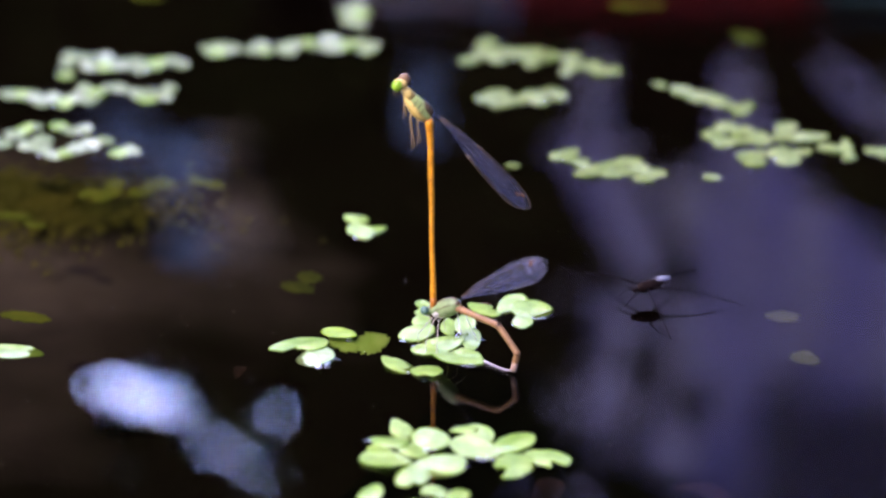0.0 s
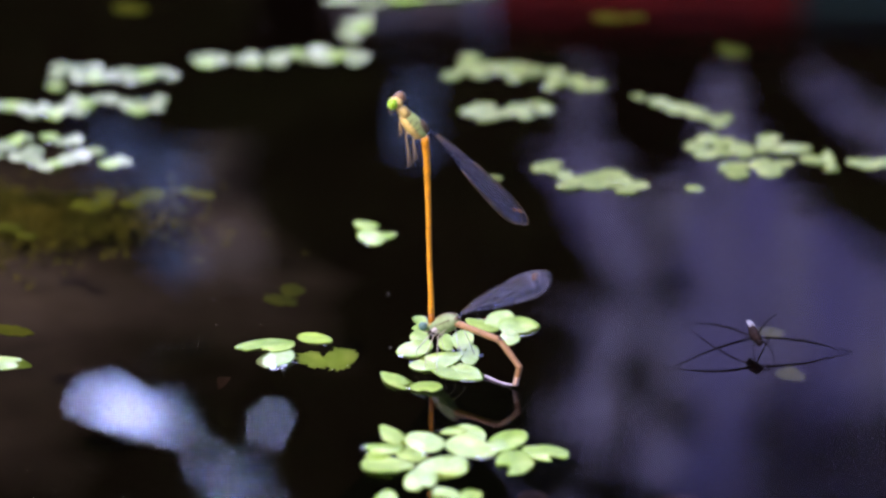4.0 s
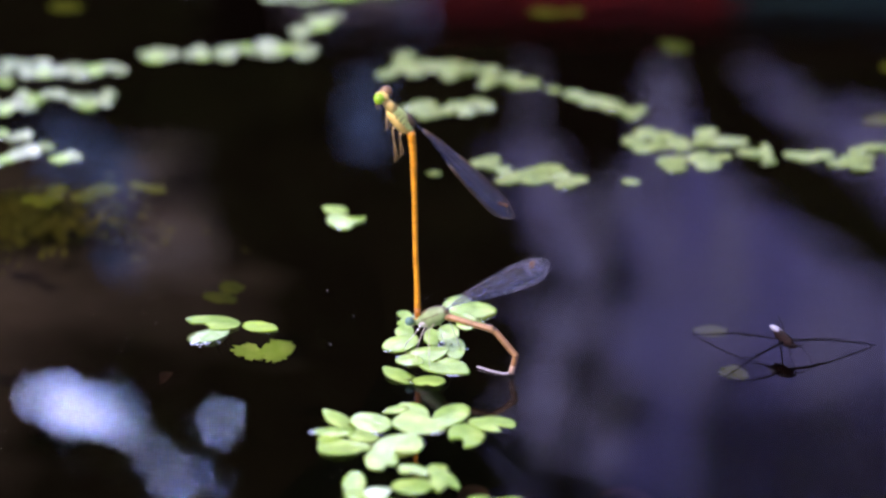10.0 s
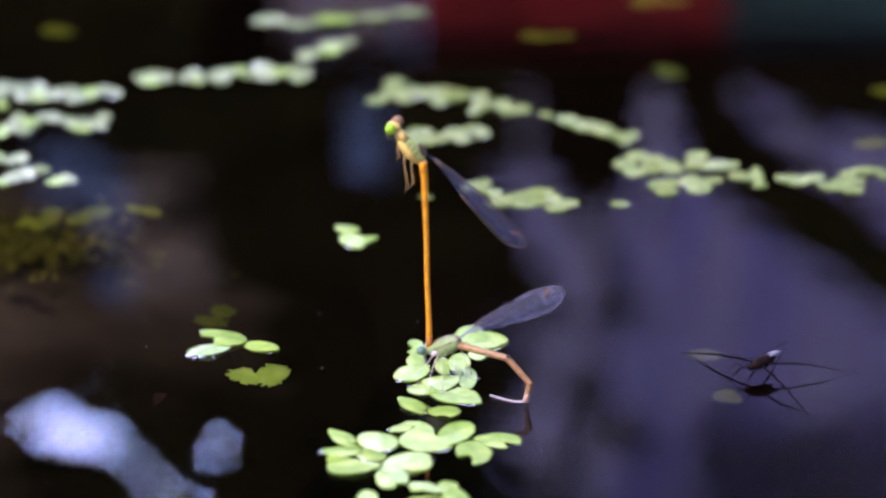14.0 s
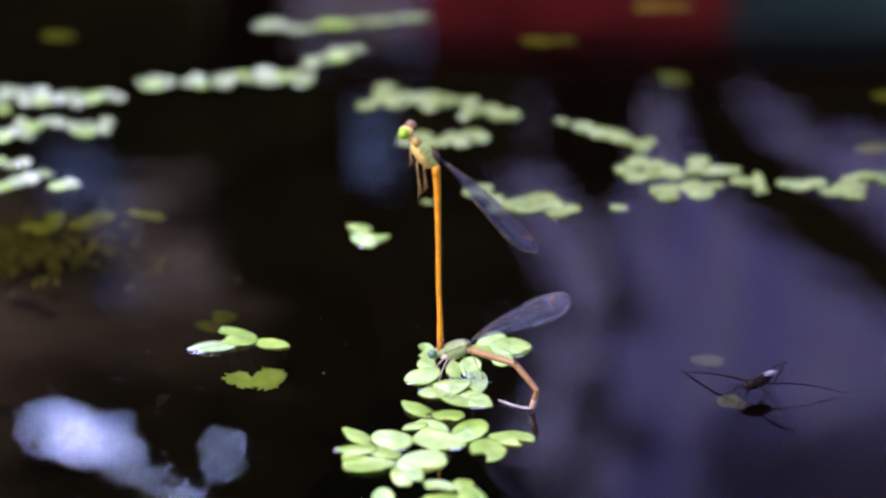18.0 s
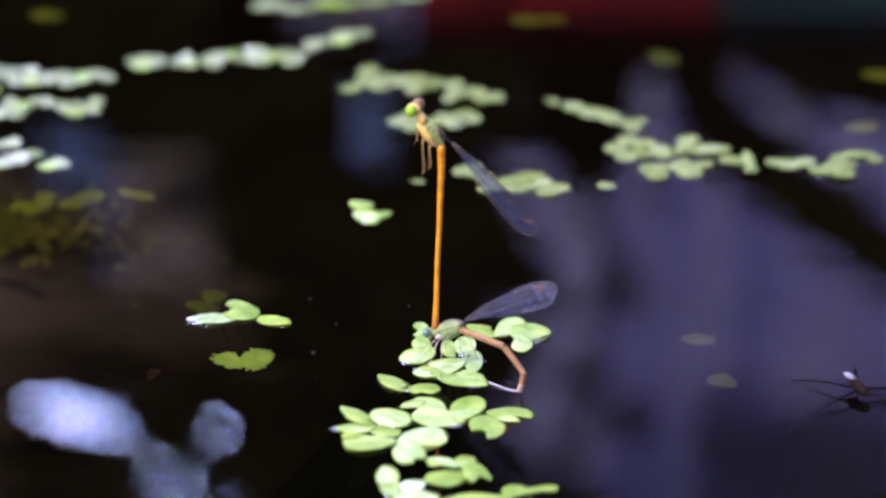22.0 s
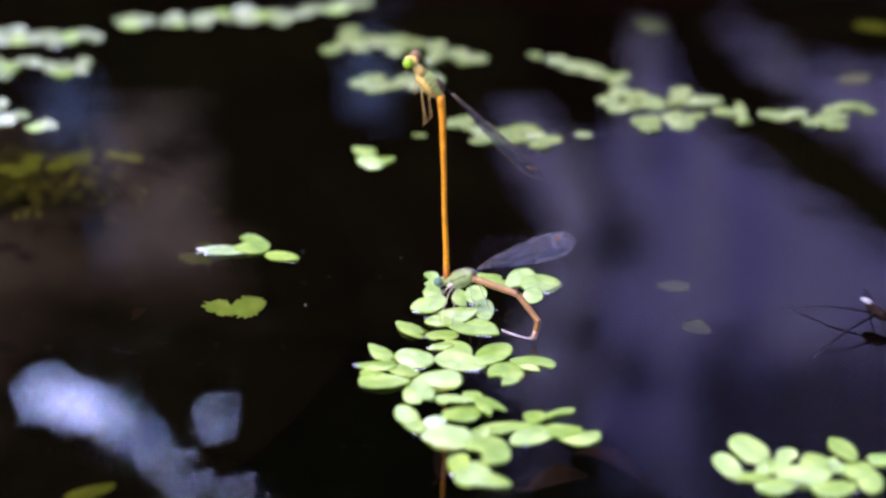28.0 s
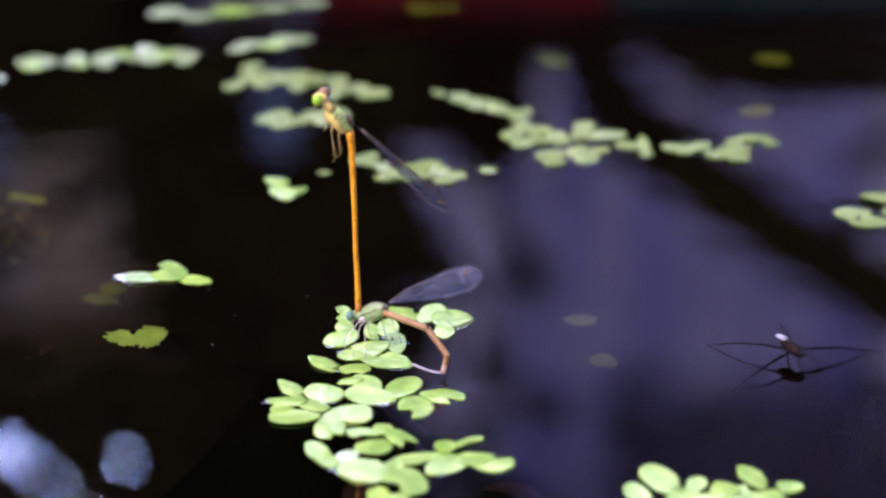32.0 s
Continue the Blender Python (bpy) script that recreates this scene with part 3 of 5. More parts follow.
            if i not in gnawed:
                part("water_rim", ring, MENISCUS, r, "clear rim of climbing water").matrix_basis = pose(x * MM, y * MM, 0, 0, 0, a)
        if wet and material is None and SEED.random() < 0.05:
            bead = part("water_bead", blob((l * 0.5 + 0.1, 0, 0.12), (0.45, 0.22, 0.13), (0, 0, SEED.uniform(-40, 40)), 10), DROP, r, "opaque bead of clinging water, glint put into its colour")
            bead.matrix_basis = pose(x * MM, y * MM, 0, 0, 0, a + SEED.choice((150, 180, 210)))
    return r


MAT = [(-2.0, 13.7, 5.6, 2.7, 88), (-1.9, 8.4, 5.0, 3.1, 89), (-2.6, 3.7, 6.3, 4.8, 45), (2.7, 5.9, 6.2, 3.1, -84), (5.0, 7.1, 6.8, 3.4, 87), (5.9, 1.0, 7.5, 3.0, 87), (1.5, -0.3, 6.7, 5.4, 30), (3.9, -5.0, 8.3, 5.5, -37), (-1.3, -2.9, 4.6, 3.6, -40), (8.4, 13.1, 5.7, 4.7, -45)]
PAIR = [(-0.5, -0.6, 5.9, 4.0, -51), (4.1, -3.0, 4.9, 4.7, -13)]
RIGHT = [(-0.3, 0.2, 6.9, 6.4, 81), (-3.6, 2.3, 7.5, 3.7, 60), (-1.9, -4.5, 5.4, 3.1, 89)]
FRONT = [(-8.9, 4.0, 6.2, 3.7, -50), (-4.0, 3.0, 6.6, 5.4, -47), (-0.4, 7.8, 3.9, 2.4, 25), (2.0, 7.2, 5.7, 3.9, -40), (3.0, 2.6, 7.7, 5.5, -17), (7.7, 6.0, 8.1, 5.1, 72), (14.1, 3.5, 6.6, 4.8, -7), (10.3, -0.8, 7.3, 5.5, 85), (-9.3, -0.3, 6.2, 3.5, -11), (-5.0, -1.4, 5.0, 4.1, -35), (-9.7, -3.0, 3.4, 2.4, 4), (-7.7, -5.8, 6.9, 5.5, 3), (0.2, -4.6, 8.3, 5.9, 18), (-1.8, -9.0, 6.7, 4.8, -72)]
MID = [(1.6, -10.9, 5.4, 3.2, -29), (4.8, -9.3, 3.9, 3.0, 90), (7.1, -12.8, 6.4, 4.0, -62), (3.3, -15.1, 6.8, 5.3, 65)]
LOW = [(-4.8, -16.8, 7.3, 3.2, -68), (-3.4, -19.8, 4.4, 3.0, -70), (-0.6, -18.2, 3.8, 2.9, 53), (1.2, -23.2, 7.9, 6.5, -38), (5.4, -22.6, 5.5, 3.1, 62), (7.2, -27.0, 9.5, 6.0, -83), (9.0, -19.6, 7.4, 3.5, 20), (13.6, -16.0, 4.9, 3.3, 87), (17.1, -14.8, 5.9, 2.4, 45), (13.2, -21.9, 7.0, 5.0, 47), (17.5, -20.2, 5.2, 4.8, 4), (19.8, -21.7, 7.0, 5.4, -24)]
LOW2 = [(3.1, -31.5, 5.6, 3.0, 89), (5.7, -32.9, 4.8, 3.6, -54), (7.3, -36.1, 7.1, 4.1, -32), (4.6, -35.7, 4.1, 3.8, -88)]
CORNER = [(-26.3, -17.3, 7.7, 3.3, -76), (-22.5, -12.2, 8.6, 5.2, -73), (-17.9, -15.2, 5.5, 2.9, 74), (-20.7, -17.6, 5.4, 3.3, 54), (-14.0, -16.1, 5.3, 4.0, -77), (-9.4, -12.5, 7.8, 3.7, -79), (-11.0, -17.5, 4.5, 4.2, -36), (-8.2, -19.4, 5.6, 4.1, 72), (-4.8, -16.3, 3.9, 3.6, 68), (-16.3, -20.7, 7.3, 6.1, 10), (-7.3, -22.2, 7.6, 3.5, 85), (-23.4, -20.6, 4.1, 3.1, -20), (-20.7, -23.3, 5.4, 4.7, 14), (-12.6, -24.3, 6.1, 5.3, 19)]
LEFT = [(-2.0, -0.9, 7.4, 5.6, -12), (2.5, 1.1, 8.8, 5.8, -82)]
LEFTONE = [(0.0, 0.6, 6.0, 3.9, -29)]
SUNK = [(-2.3, 2.9, 7.1, 4.1, -60), (2.0, 3.1, 8.5, 4.6, 78)]
SINGLE = [(-1.5, 2.8, 4.7, 3.8, -40), (1.1, -2.4, 5.3, 4.3, 34), (-0.6, -2.9, 6.8, 4.1, -70)]
FAR_A = [(-17.0, -1.1, 6.9, 4.2, -83), (-15.0, 0.4, 6.1, 4.2, -82), (-15.3, -3.8, 4.8, 4.4, -32), (-12.4, -0.4, 6.1, 4.2, -82), (-8.1, -1.1, 6.8, 4.2, -84), (-6.6, 0.4, 6.1, 4.2, -83), (-5.5, -2.6, 4.5, 3.3, -83), (-1.8, -0.4, 6.9, 4.2, -85), (-0.0, 1.2, 6.1, 4.2, -85), (-0.7, -3.4, 4.6, 4.2, -71), (3.1, 2.7, 6.2, 4.2, -85), (4.9, 0.4, 5.3, 3.7, -85), (7.7, 5.0, 6.2, 5.2, -83), (8.5, -0.4, 6.1, 5.1, -83), (11.3, 1.9, 6.1, 5.2, -84), (14.2, 3.5, 6.2, 5.2, -85), (15.5, -1.9, 5.3, 4.7, -84), (16.7, 0.4, 5.3, 3.3, -88)]
FAR_A_AT = (-31.2, 149.4, 0.0)
FAR_A2 = [(-1.3, 4.1, 5.8, 4.9, -84), (0.7, 7.4, 5.8, 4.4, -86), (1.8, 1.2, 5.7, 4.4, -86), (-0.5, -3.3, 5.7, 4.8, -84), (1.5, -6.5, 4.8, 3.8, -86)]
FAR_L = [(-8.4, 16.4, 6.1, 4.1, -77), (-8.3, 10.8, 5.2, 3.6, -76), (-7.9, 3.5, 5.1, 4.0, -71), (-5.3, 14.9, 6.0, 4.1, -77), (-3.5, 9.7, 5.9, 4.5, -74), (-1.2, 14.9, 5.3, 4.1, -73), (-0.1, 9.7, 5.9, 4.5, -74), (2.7, 10.4, 5.9, 4.5, -75), (5.4, 12.6, 5.2, 4.1, -75), (7.0, 8.2, 5.9, 4.5, -76), (9.6, 10.8, 5.9, 4.6, -77), (12.3, 12.6, 6.0, 4.6, -77), (14.5, 10.8, 5.2, 4.1, -76), (-17.6, -8.1, 5.6, 3.9, -74), (-15.3, -8.8, 4.9, 3.5, -73), (-12.2, -9.4, 6.3, 3.9, -77), (-10.2, -13.2, 4.8, 3.5, -74), (-8.4, -10.5, 5.6, 3.9, -75), (-6.1, -13.5, 5.5, 3.9, -75), (-4.5, -10.5, 5.5, 3.1, -80), (-2.9, -5.3, 6.3, 3.6, -80), (-1.3, -11.5, 6.2, 3.9, -79), (-0.4, -7.0, 5.6, 3.5, -79), (2.0, -3.9, 5.0, 4.0, -72), (4.3, -4.6, 5.0, 4.0, -72), (8.0, -8.1, 6.3, 4.0, -80), (10.1, -11.5, 5.5, 4.4, -75), (11.3, -6.7, 5.6, 4.4, -75), (13.2, -9.4, 5.5, 4.0, -79), (13.9, -4.6, 4.9, 3.6, -79)]
FAR_L_AT = (-68.2, 127.4, 0.0)
FAR_M = [(-10.1, -1.3, 5.8, 4.2, -72), (-8.6, 3.4, 5.8, 4.2, -73), (-6.9, 6.6, 5.2, 3.4, -76), (-5.2, -2.3, 6.3, 4.2, -76), (-2.9, 0.9, 5.8, 4.2, -74), (-2.2, -4.8, 5.7, 4.1, -73), (-0.7, 8.5, 5.3, 3.8, -74), (1.8, 5.9, 5.2, 4.2, -69), (4.2, 6.6, 5.2, 3.8, -75), (0.3, -7.8, 4.4, 3.7, -64), (2.3, -6.6, 5.0, 3.7, -74), (4.1, -4.1, 5.7, 4.2, -75), (6.5, -2.3, 5.7, 4.2, -75), (8.9, 0.2, 5.1, 3.8, -76), (12.3, -6.6, 5.0, 4.1, -70), (14.5, -5.4, 5.0, 3.8, -76), (-5.5, 8.2, 4.2, 3.6, -42), (-13.0, 0.2, 5.8, 4.5, -67)]
FAR_M_AT = (-72.7, 92.1, 0.0)
DIM_L = [(5.1, 4.6, 7.0, 4.2, 70), (3.3, 1.1, 5.7, 4.1, 70), (7.4, 4.6, 5.3, 3.3, -81), (-2.3, 1.1, 5.3, 4.4, -68), (-3.5, -1.8, 4.7, 3.6, -73), (-1.7, 5.2, 4.2, 3.6, -63), (13.2, 6.9, 4.7, 2.8, -47), (16.2, 5.2, 5.0, 3.1, -55), (-18.1, -11.1, 6.1, 4.4, -9), (-14.0, -15.2, 4.2, 3.6, -33), (-5.8, 0.2, 4.3, 3.8, -39)]
DIM_L_AT = (-58.4, 71.6, -3.0)
FAR_B = [(-3.7, -4.8, 5.9, 5.1, 88), (0.2, 6.5, 6.1, 5.2, 87), (-0.4, 0.0, 6.0, 5.1, 87), (3.4, 1.2, 6.0, 5.6, 82), (2.1, -4.1, 5.2, 4.6, 85), (6.6, -1.1, 6.0, 5.1, 85), (9.8, 1.2, 6.0, 5.1, 84), (11.4, -3.3, 6.7, 6.0, 80), (9.0, -6.3, 5.2, 4.1, 85), (13.6, -1.1, 5.2, 3.3, 87), (17.0, -3.3, 6.0, 4.6, 84), (17.9, -9.2, 6.6, 5.5, 82), (15.9, -12.1, 4.3, 3.2, 85), (21.3, -8.5, 5.9, 5.0, 79), (22.5, -12.9, 5.1, 4.5, 75), (25.4, -11.4, 5.8, 4.1, 84)]
FAR_C = [(-6.1, 0.0, 4.8, 4.0, 87), (-3.3, 2.4, 5.5, 5.3, 74), (-2.8, -3.0, 5.4, 5.3, 68), (0.5, -1.0, 5.5, 4.9, 83), (3.4, 1.7, 4.9, 4.8, 28), (5.0, -1.7, 4.8, 4.0, 84), (7.4, 4.5, 5.6, 4.5, 84), (8.9, 1.1, 4.8, 3.6, 85)]
FAR_F = [(-9.0, 5.5, 4.3, 2.9, 86), (-6.5, 7.3, 4.9, 4.2, 81), (-6.3, 3.6, 3.8, 3.6, 24), (-4.0, 1.2, 4.8, 4.1, 80), (-3.7, -3.5, 5.4, 4.9, 71), (-1.3, -1.2, 5.4, 4.9, 71), (1.6, 1.2, 5.5, 4.9, 71), (0.7, -3.5, 5.4, 4.9, 69), (4.1, 2.4, 5.6, 5.3, 44), (3.4, -2.4, 5.4, 4.9, 68), (5.8, -1.2, 4.8, 4.1, 76), (6.5, -6.5, 4.8, 4.4, 57), (8.5, -3.5, 5.0, 4.6, 26)]
FAR_F_AT = (30.1, 78.2, 0.0)
FAR_D = [(-8.3, 10.4, 4.9, 2.7, -74), (-4.5, 6.5, 6.1, 4.1, -72), (-2.2, 3.1, 6.6, 4.5, -60), (0.6, 3.7, 4.9, 4.4, 64), (2.3, 0.3, 6.9, 4.7, -69), (4.7, -3.1, 6.2, 4.2, -66), (7.2, -3.1, 5.5, 4.3, 74), (6.0, -6.4, 4.1, 3.4, 69)]
FAR_E = [(-11.7, 5.1, 6.4, 5.1, 76), (-9.1, 9.6, 5.3, 4.6, 64), (-10.3, 0.7, 5.7, 5.0, 66), (-6.6, 7.6, 5.9, 5.1, 67), (-6.9, 1.9, 5.2, 4.6, 61), (-3.7, 4.4, 5.2, 4.6, 61), (-3.0, 1.3, 4.5, 3.8, 68), (-6.8, -6.7, 5.6, 4.1, 77), (-5.5, -10.4, 5.5, 4.5, 71), (-4.6, -5.8, 4.9, 3.3, 79), (2.2, 8.9, 5.9, 4.7, 72), (1.0, 4.1, 5.8, 4.6, 72), (3.9, 3.5, 5.2, 4.2, 70), (-0.5, -4.9, 6.2, 5.0, 72), (0.7, -8.9, 6.2, 4.9, 71), (3.3, -4.3, 5.1, 4.5, 56), (5.8, 3.5, 4.6, 4.1, 51), (7.7, 3.5, 4.6, 4.1, 51), (8.6, -1.8, 5.1, 3.7, 74), (10.3, -2.8, 5.1, 4.1, 67), (12.3, -2.4, 9.1, 2.3, 88), (12.2, -7.1, 4.3, 2.9, 76)]
FAR_E_AT = (63.2, 90.4, 0.0)
FAR_E1 = [(0.0, 0.0, 3.9, 3.1, 3)]
FAR_E1_AT = (49.0, 72.7, 0.0)
FAR_X = [(0.0, 0.0, 2.7, 2.4, 0)]
FAR_X_AT = (12.9, 78.9, 0.0)
FAR_D2 = [(-0.2, 2.2, 6.9, 5.5, -9), (0.2, -2.2, 6.1, 4.8, -8)]
FAR_D2_AT = (64.1, 159.4, -1.0)
FAR_G = [(-10.0, 0.7, 4.8, 4.3, 22), (-8.1, -0.6, 5.1, 4.5, 57), (-5.0, 0.4, 4.8, 4.3, 23), (-2.8, -4.0, 5.1, 4.5, 54), (-0.3, -2.0, 4.5, 4.1, 46), (1.1, -6.1, 5.1, 4.5, 53), (2.7, -1.3, 4.5, 3.7, 64), (1.8, 2.5, 4.5, 3.4, 72), (4.7, 4.0, 5.2, 4.6, 56), (7.3, 4.8, 4.9, 4.3, 27), (8.5, 1.5, 3.9, 3.3, 59)]
FAR_G_AT = (90.9, 85.9, 0.0)
TOP_A = [(-15.0, -0.8, 8.2, 6.6, 24), (-8.2, -3.9, 8.2, 6.6, 23), (-0.6, -0.9, 9.7, 7.7, 16), (7.8, 1.5, 9.7, 7.7, -16), (15.9, 4.2, 8.9, 7.1, -17)]
TOP_A_AT = (-3.4, 193.9, 0.0)
TOP_B = [(-2.6, -0.1, 7.2, 5.8, 7), (2.6, 0.1, 6.8, 5.4, -16)]
TOP_B_AT = (42.5, 182.0, -1.0)
TOP_C = [(-2.9, 0.2, 8.4, 6.7, 7), (2.9, -0.2, 6.9, 5.5, -7)]
TOP_C_AT = (69.2, 208.1, -1.0)
TOP_D = [(0.0, 0.0, 7.1, 5.7, 5)]
TOP_D_AT = (-65.4, 189.5, -1.0)
RIGHT_E = [(-4.3, -0.5, 7.0, 5.6, 12), (-2.3, -4.9, 8.0, 6.4, 11), (2.5, 6.3, 8.0, 6.4, -15), (4.1, -1.0, 6.8, 5.4, 5)]
RIGHT_E_AT = (111.5, 50.5, 0.0)
RIGHT_D = [(-4.6, -16.0, 6.5, 5.2, 11), (4.6, 16.0, 7.0, 5.6, 8)]
RIGHT_D_AT = (105.3, 124.9, -1.0)
EDGE = [(12.8, -5.0, 8.1, 5.2, -5)]
DEEP_E = [(0.0, 0.0, 7.9, 3.9, 40)]
DEEP_E_AT = (-35.4, -55.5, -3.0)
DEEP_A = [(0.0, 0.0, 5.6, 4.5, 5)]
DEEP_A_AT = (58.5, 38.9, -13.0)
DEEP_B = [(0.0, 0.0, 4.9, 3.9, -41)]
DEEP_B_AT = (60.5, 21.4, -13.0)
DEEP_C = [(-1.0, -2.2, 6.5, 4.6, -51), (1.0, 2.2, 4.6, 3.7, -56)]
DEEP_C_AT = (-24.2, 42.1, -8.0)
DEEP_D = [(0.0, 0.0, 8.7, 4.4, -24)]
DEEP_D_AT = (-69.0, 20.1, -5.0)

BRIGHT = "bright green duckweed clump floating on dark water"
MAT_RAFT = raft(MAT, "green duckweed mat carrying the mating damselflies", chewed=0.3)
PAIR_RAFT = raft(PAIR, "two joined duckweed fronds beside the damselfly mat", gnawed={1: (-100, 0.35, 0.35)})
RIGHT_RAFT = raft(RIGHT, "three duckweed fronds drifting behind the female damselfly", chewed=0)
FRONT_RAFT = raft(FRONT, "wide bright green duckweed raft with nibbled fronds", old=(10,), gnawed={6: (-50, 0.55, 0.3), 7: (236, 0.6, 0.5), 13: (-60, 0.3, 0.3)}, chewed=0)
MID_RAFT = raft(MID, "small duckweed clump with curled, bitten fronds", gnawed={0: (-80, 0.75, 0.9), 2: (-55, 0.62, 0.55)}, chewed=0)
LOW_RAFT = raft(LOW, "long bright duckweed raft with overlapping fronds", gnawed={8: (-60, 0.6, 0.8), 11: (50, 0.45, 0.35)}, chewed=0.1, sheened=(2,))
LOW2_RAFT = raft(LOW2, "curled duckweed fronds at the raft's end", old=(0,), chewed=0.4)
CORNER_RAFT = raft(CORNER, "dense bright green duckweed clump, fronds tilted")
LEFT_RAFT = raft(LEFT, "pair of wet duckweed fronds, one with its shine painted pale", gnawed={1: (165, 0.55, 0.45)}, sheened=(0,))
for k, (rx, ry) in enumerate(((-1.4, -0.6), (1.2, -0.4), (3.6, 0.3))):
    part("root", tube([(rx, ry, -0.05), (rx + 0.7, ry - 0.5, -1.6), (rx + 1.6, ry - 1.2, -4.2 - 0.5 * k)], [0.09, 0.08, 0.05], 6), ROOT, LEFT_RAFT, "thin dark hanging root")
# root tips, painted in the glint colour, that lie out on the water beside some fronds
for plant, rows, picks in ((FRONT_RAFT, FRONT, ((8, 188, 1.1),)), (MAT_RAFT, MAT, ((5, 10, 0.9),)), (LEFT_RAFT, LEFT, ((0, 195, 1.8), (0, 240, 1.2), (1, 100, 1.2)))):
    for i, way, long in picks:
        x, y, l, w, a = rows[i]
        b, c = radians(way - a), radians(way)
        r = 0.46 / math.hypot(math.cos(b) / l, math.sin(b) / w)
        at_x, at_y, dx, dy = x + r * math.cos(c), y + r * math.sin(c), math.cos(c), math.sin(c)
        part("root_tip", tube([(at_x, at_y, 0.1), (at_x + dx * long * 0.5 + 0.15, at_y + dy * long * 0.5, 0.12), (at_x + dx * long, at_y + dy * long - 0.3, 0.06)], [0.07, 0.045, 0.02], 6), GLINT, plant, "wet root tip with its glint painted pale")
for bx, by, bl in ((-0.47, -0.1, 0.9), (-0.3, -0.34, 0.6)):
    x, y, l, w, a = LEFT[0]
    c, s = math.cos(radians(a)), math.sin(radians(a))
    part("water_bead", blob((x + bx * l * c - by * w * s, y + bx * l * s + by * w * c, 0.14), (bl * 1.2, 0.5, 0.3), (0, 0, a), 12), GLINT, LEFT_RAFT, "opaque bead of clinging water, glint put into its colour")
LEFTONE_RAFT = raft(LEFTONE, "lone deep green duckweed frond", FROND_OLD)
SUNK_RAFT = raft(SUNK, "yellowish duckweed pair just under the surface", FROND_YELLOW, lift=0.1, wet=False, ragged=0.22)
SINGLE_RAFT = raft(SINGLE, "three-lobed duckweed plant floating alone")
FAR_C_RAFT = raft(FAR_C, "green duckweed string mirrored in dark water", FROND_DULL)
FAR_D_RAFT = raft(FAR_D, "slanting string of green duckweed", FROND_DULL)
FAR_B_RAFT = raft(FAR_B, "long string of green duckweed far out", FROND_DULL)
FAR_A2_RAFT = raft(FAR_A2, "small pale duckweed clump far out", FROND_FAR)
EDGE_RAFT = raft(EDGE, "single bright duckweed frond in still water")
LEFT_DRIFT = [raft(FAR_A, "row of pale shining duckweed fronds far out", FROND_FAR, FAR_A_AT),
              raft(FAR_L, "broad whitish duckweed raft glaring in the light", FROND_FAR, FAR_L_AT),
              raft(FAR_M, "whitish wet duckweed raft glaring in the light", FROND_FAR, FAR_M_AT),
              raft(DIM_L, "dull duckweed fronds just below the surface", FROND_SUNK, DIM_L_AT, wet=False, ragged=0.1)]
for rows, at in ((FAR_F, FAR_F_AT), (FAR_E, FAR_E_AT), (FAR_G, FAR_G_AT), (RIGHT_E, RIGHT_E_AT)):
    raft(rows, BRIGHT, FROND_DULL, at)
LONE = {}
for name, rows, at in (("lone", FAR_E1, FAR_E1_AT), ("speck", FAR_X, FAR_X_AT), ("slope", FAR_D2, FAR_D2_AT), ("shore", RIGHT_D, RIGHT_D_AT), ("top", TOP_B, TOP_B_AT), ("band", TOP_C, TOP_C_AT), ("side", TOP_D, TOP_D_AT)):
    LONE[name] = raft(rows, "small lone duckweed plant far out", FROND_DULL if name in ("lone", "speck", "slope") else FROND_SUNK, at, wet=False)
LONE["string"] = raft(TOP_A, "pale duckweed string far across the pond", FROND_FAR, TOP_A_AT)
raft(DEEP_C, "murky green duckweed scraps sunk in the water", FROND_DIMMED, DEEP_C_AT, wet=False, ragged=0.2)
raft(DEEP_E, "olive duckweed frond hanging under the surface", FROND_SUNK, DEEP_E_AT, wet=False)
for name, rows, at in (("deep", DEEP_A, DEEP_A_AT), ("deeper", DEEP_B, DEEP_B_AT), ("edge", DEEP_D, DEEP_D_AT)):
    LONE[name] = raft(rows, "sunken yellowing duckweed under the water", FROND_SUNK if name == "edge" else FROND_DIMMED, at, wet=False, ragged=0.14)


# ---- sunken and floating bits ----
def silt_haze_bank():
    """A low tongue of silt under the clear water, added for its brown haze, with a ragged outline."""
    bm = bmesh.new()
    n, rings = 40, 8
    last = None
    for k in range(rings + 1):
        s = k / rings
        ring = []
        for q in range(n):
            a = 2 * math.pi * q / n
            r = s
            x, y = -112 + 116 * r * math.cos(a), 64 + 130 * r * math.sin(a)
            h = -15 - 8 * s * s + 1.6 * noise.noise((x * 0.1, y * 0.1, 0.3))
            ring.append(bm.verts.new((x * MM, y * MM, h * MM)))
        if last:
            for q in range(n):
                bm.faces.new((last[q], ring[q], ring[(q + 1) % n], last[(q + 1) % n]))
        last = ring
    bmesh.ops.remove_doubles(bm, verts=bm.verts, dist=1e-5)
    bank = thing("silt_haze_bank", "dull brown silt tongue added for the haze of murky water", "silt")
    part("silt", bm, SILT, bank)


def weed():
    """A drowned tuft of olive pond weed: many short, bent blades."""
    rng = random.Random(12)
    tuft = thing("pond_weed", "olive brown drowned pond weed under the surface", "pond weed")
    verts, faces = [], []
    for _ in range(4200):
        q, a = abs(rng.gauss(0, 1.0)), rng.uniform(0, 6.28)
        u, v = q * math.cos(a), q * math.sin(a) * (0.8 + 0.3 * math.sin(3 * a))
        c = Vector((-76 + 15 * u, 96 + 11 * v - 4 * u, -12 - 3 * rng.random()))
        a = rng.uniform(0, 6.28)
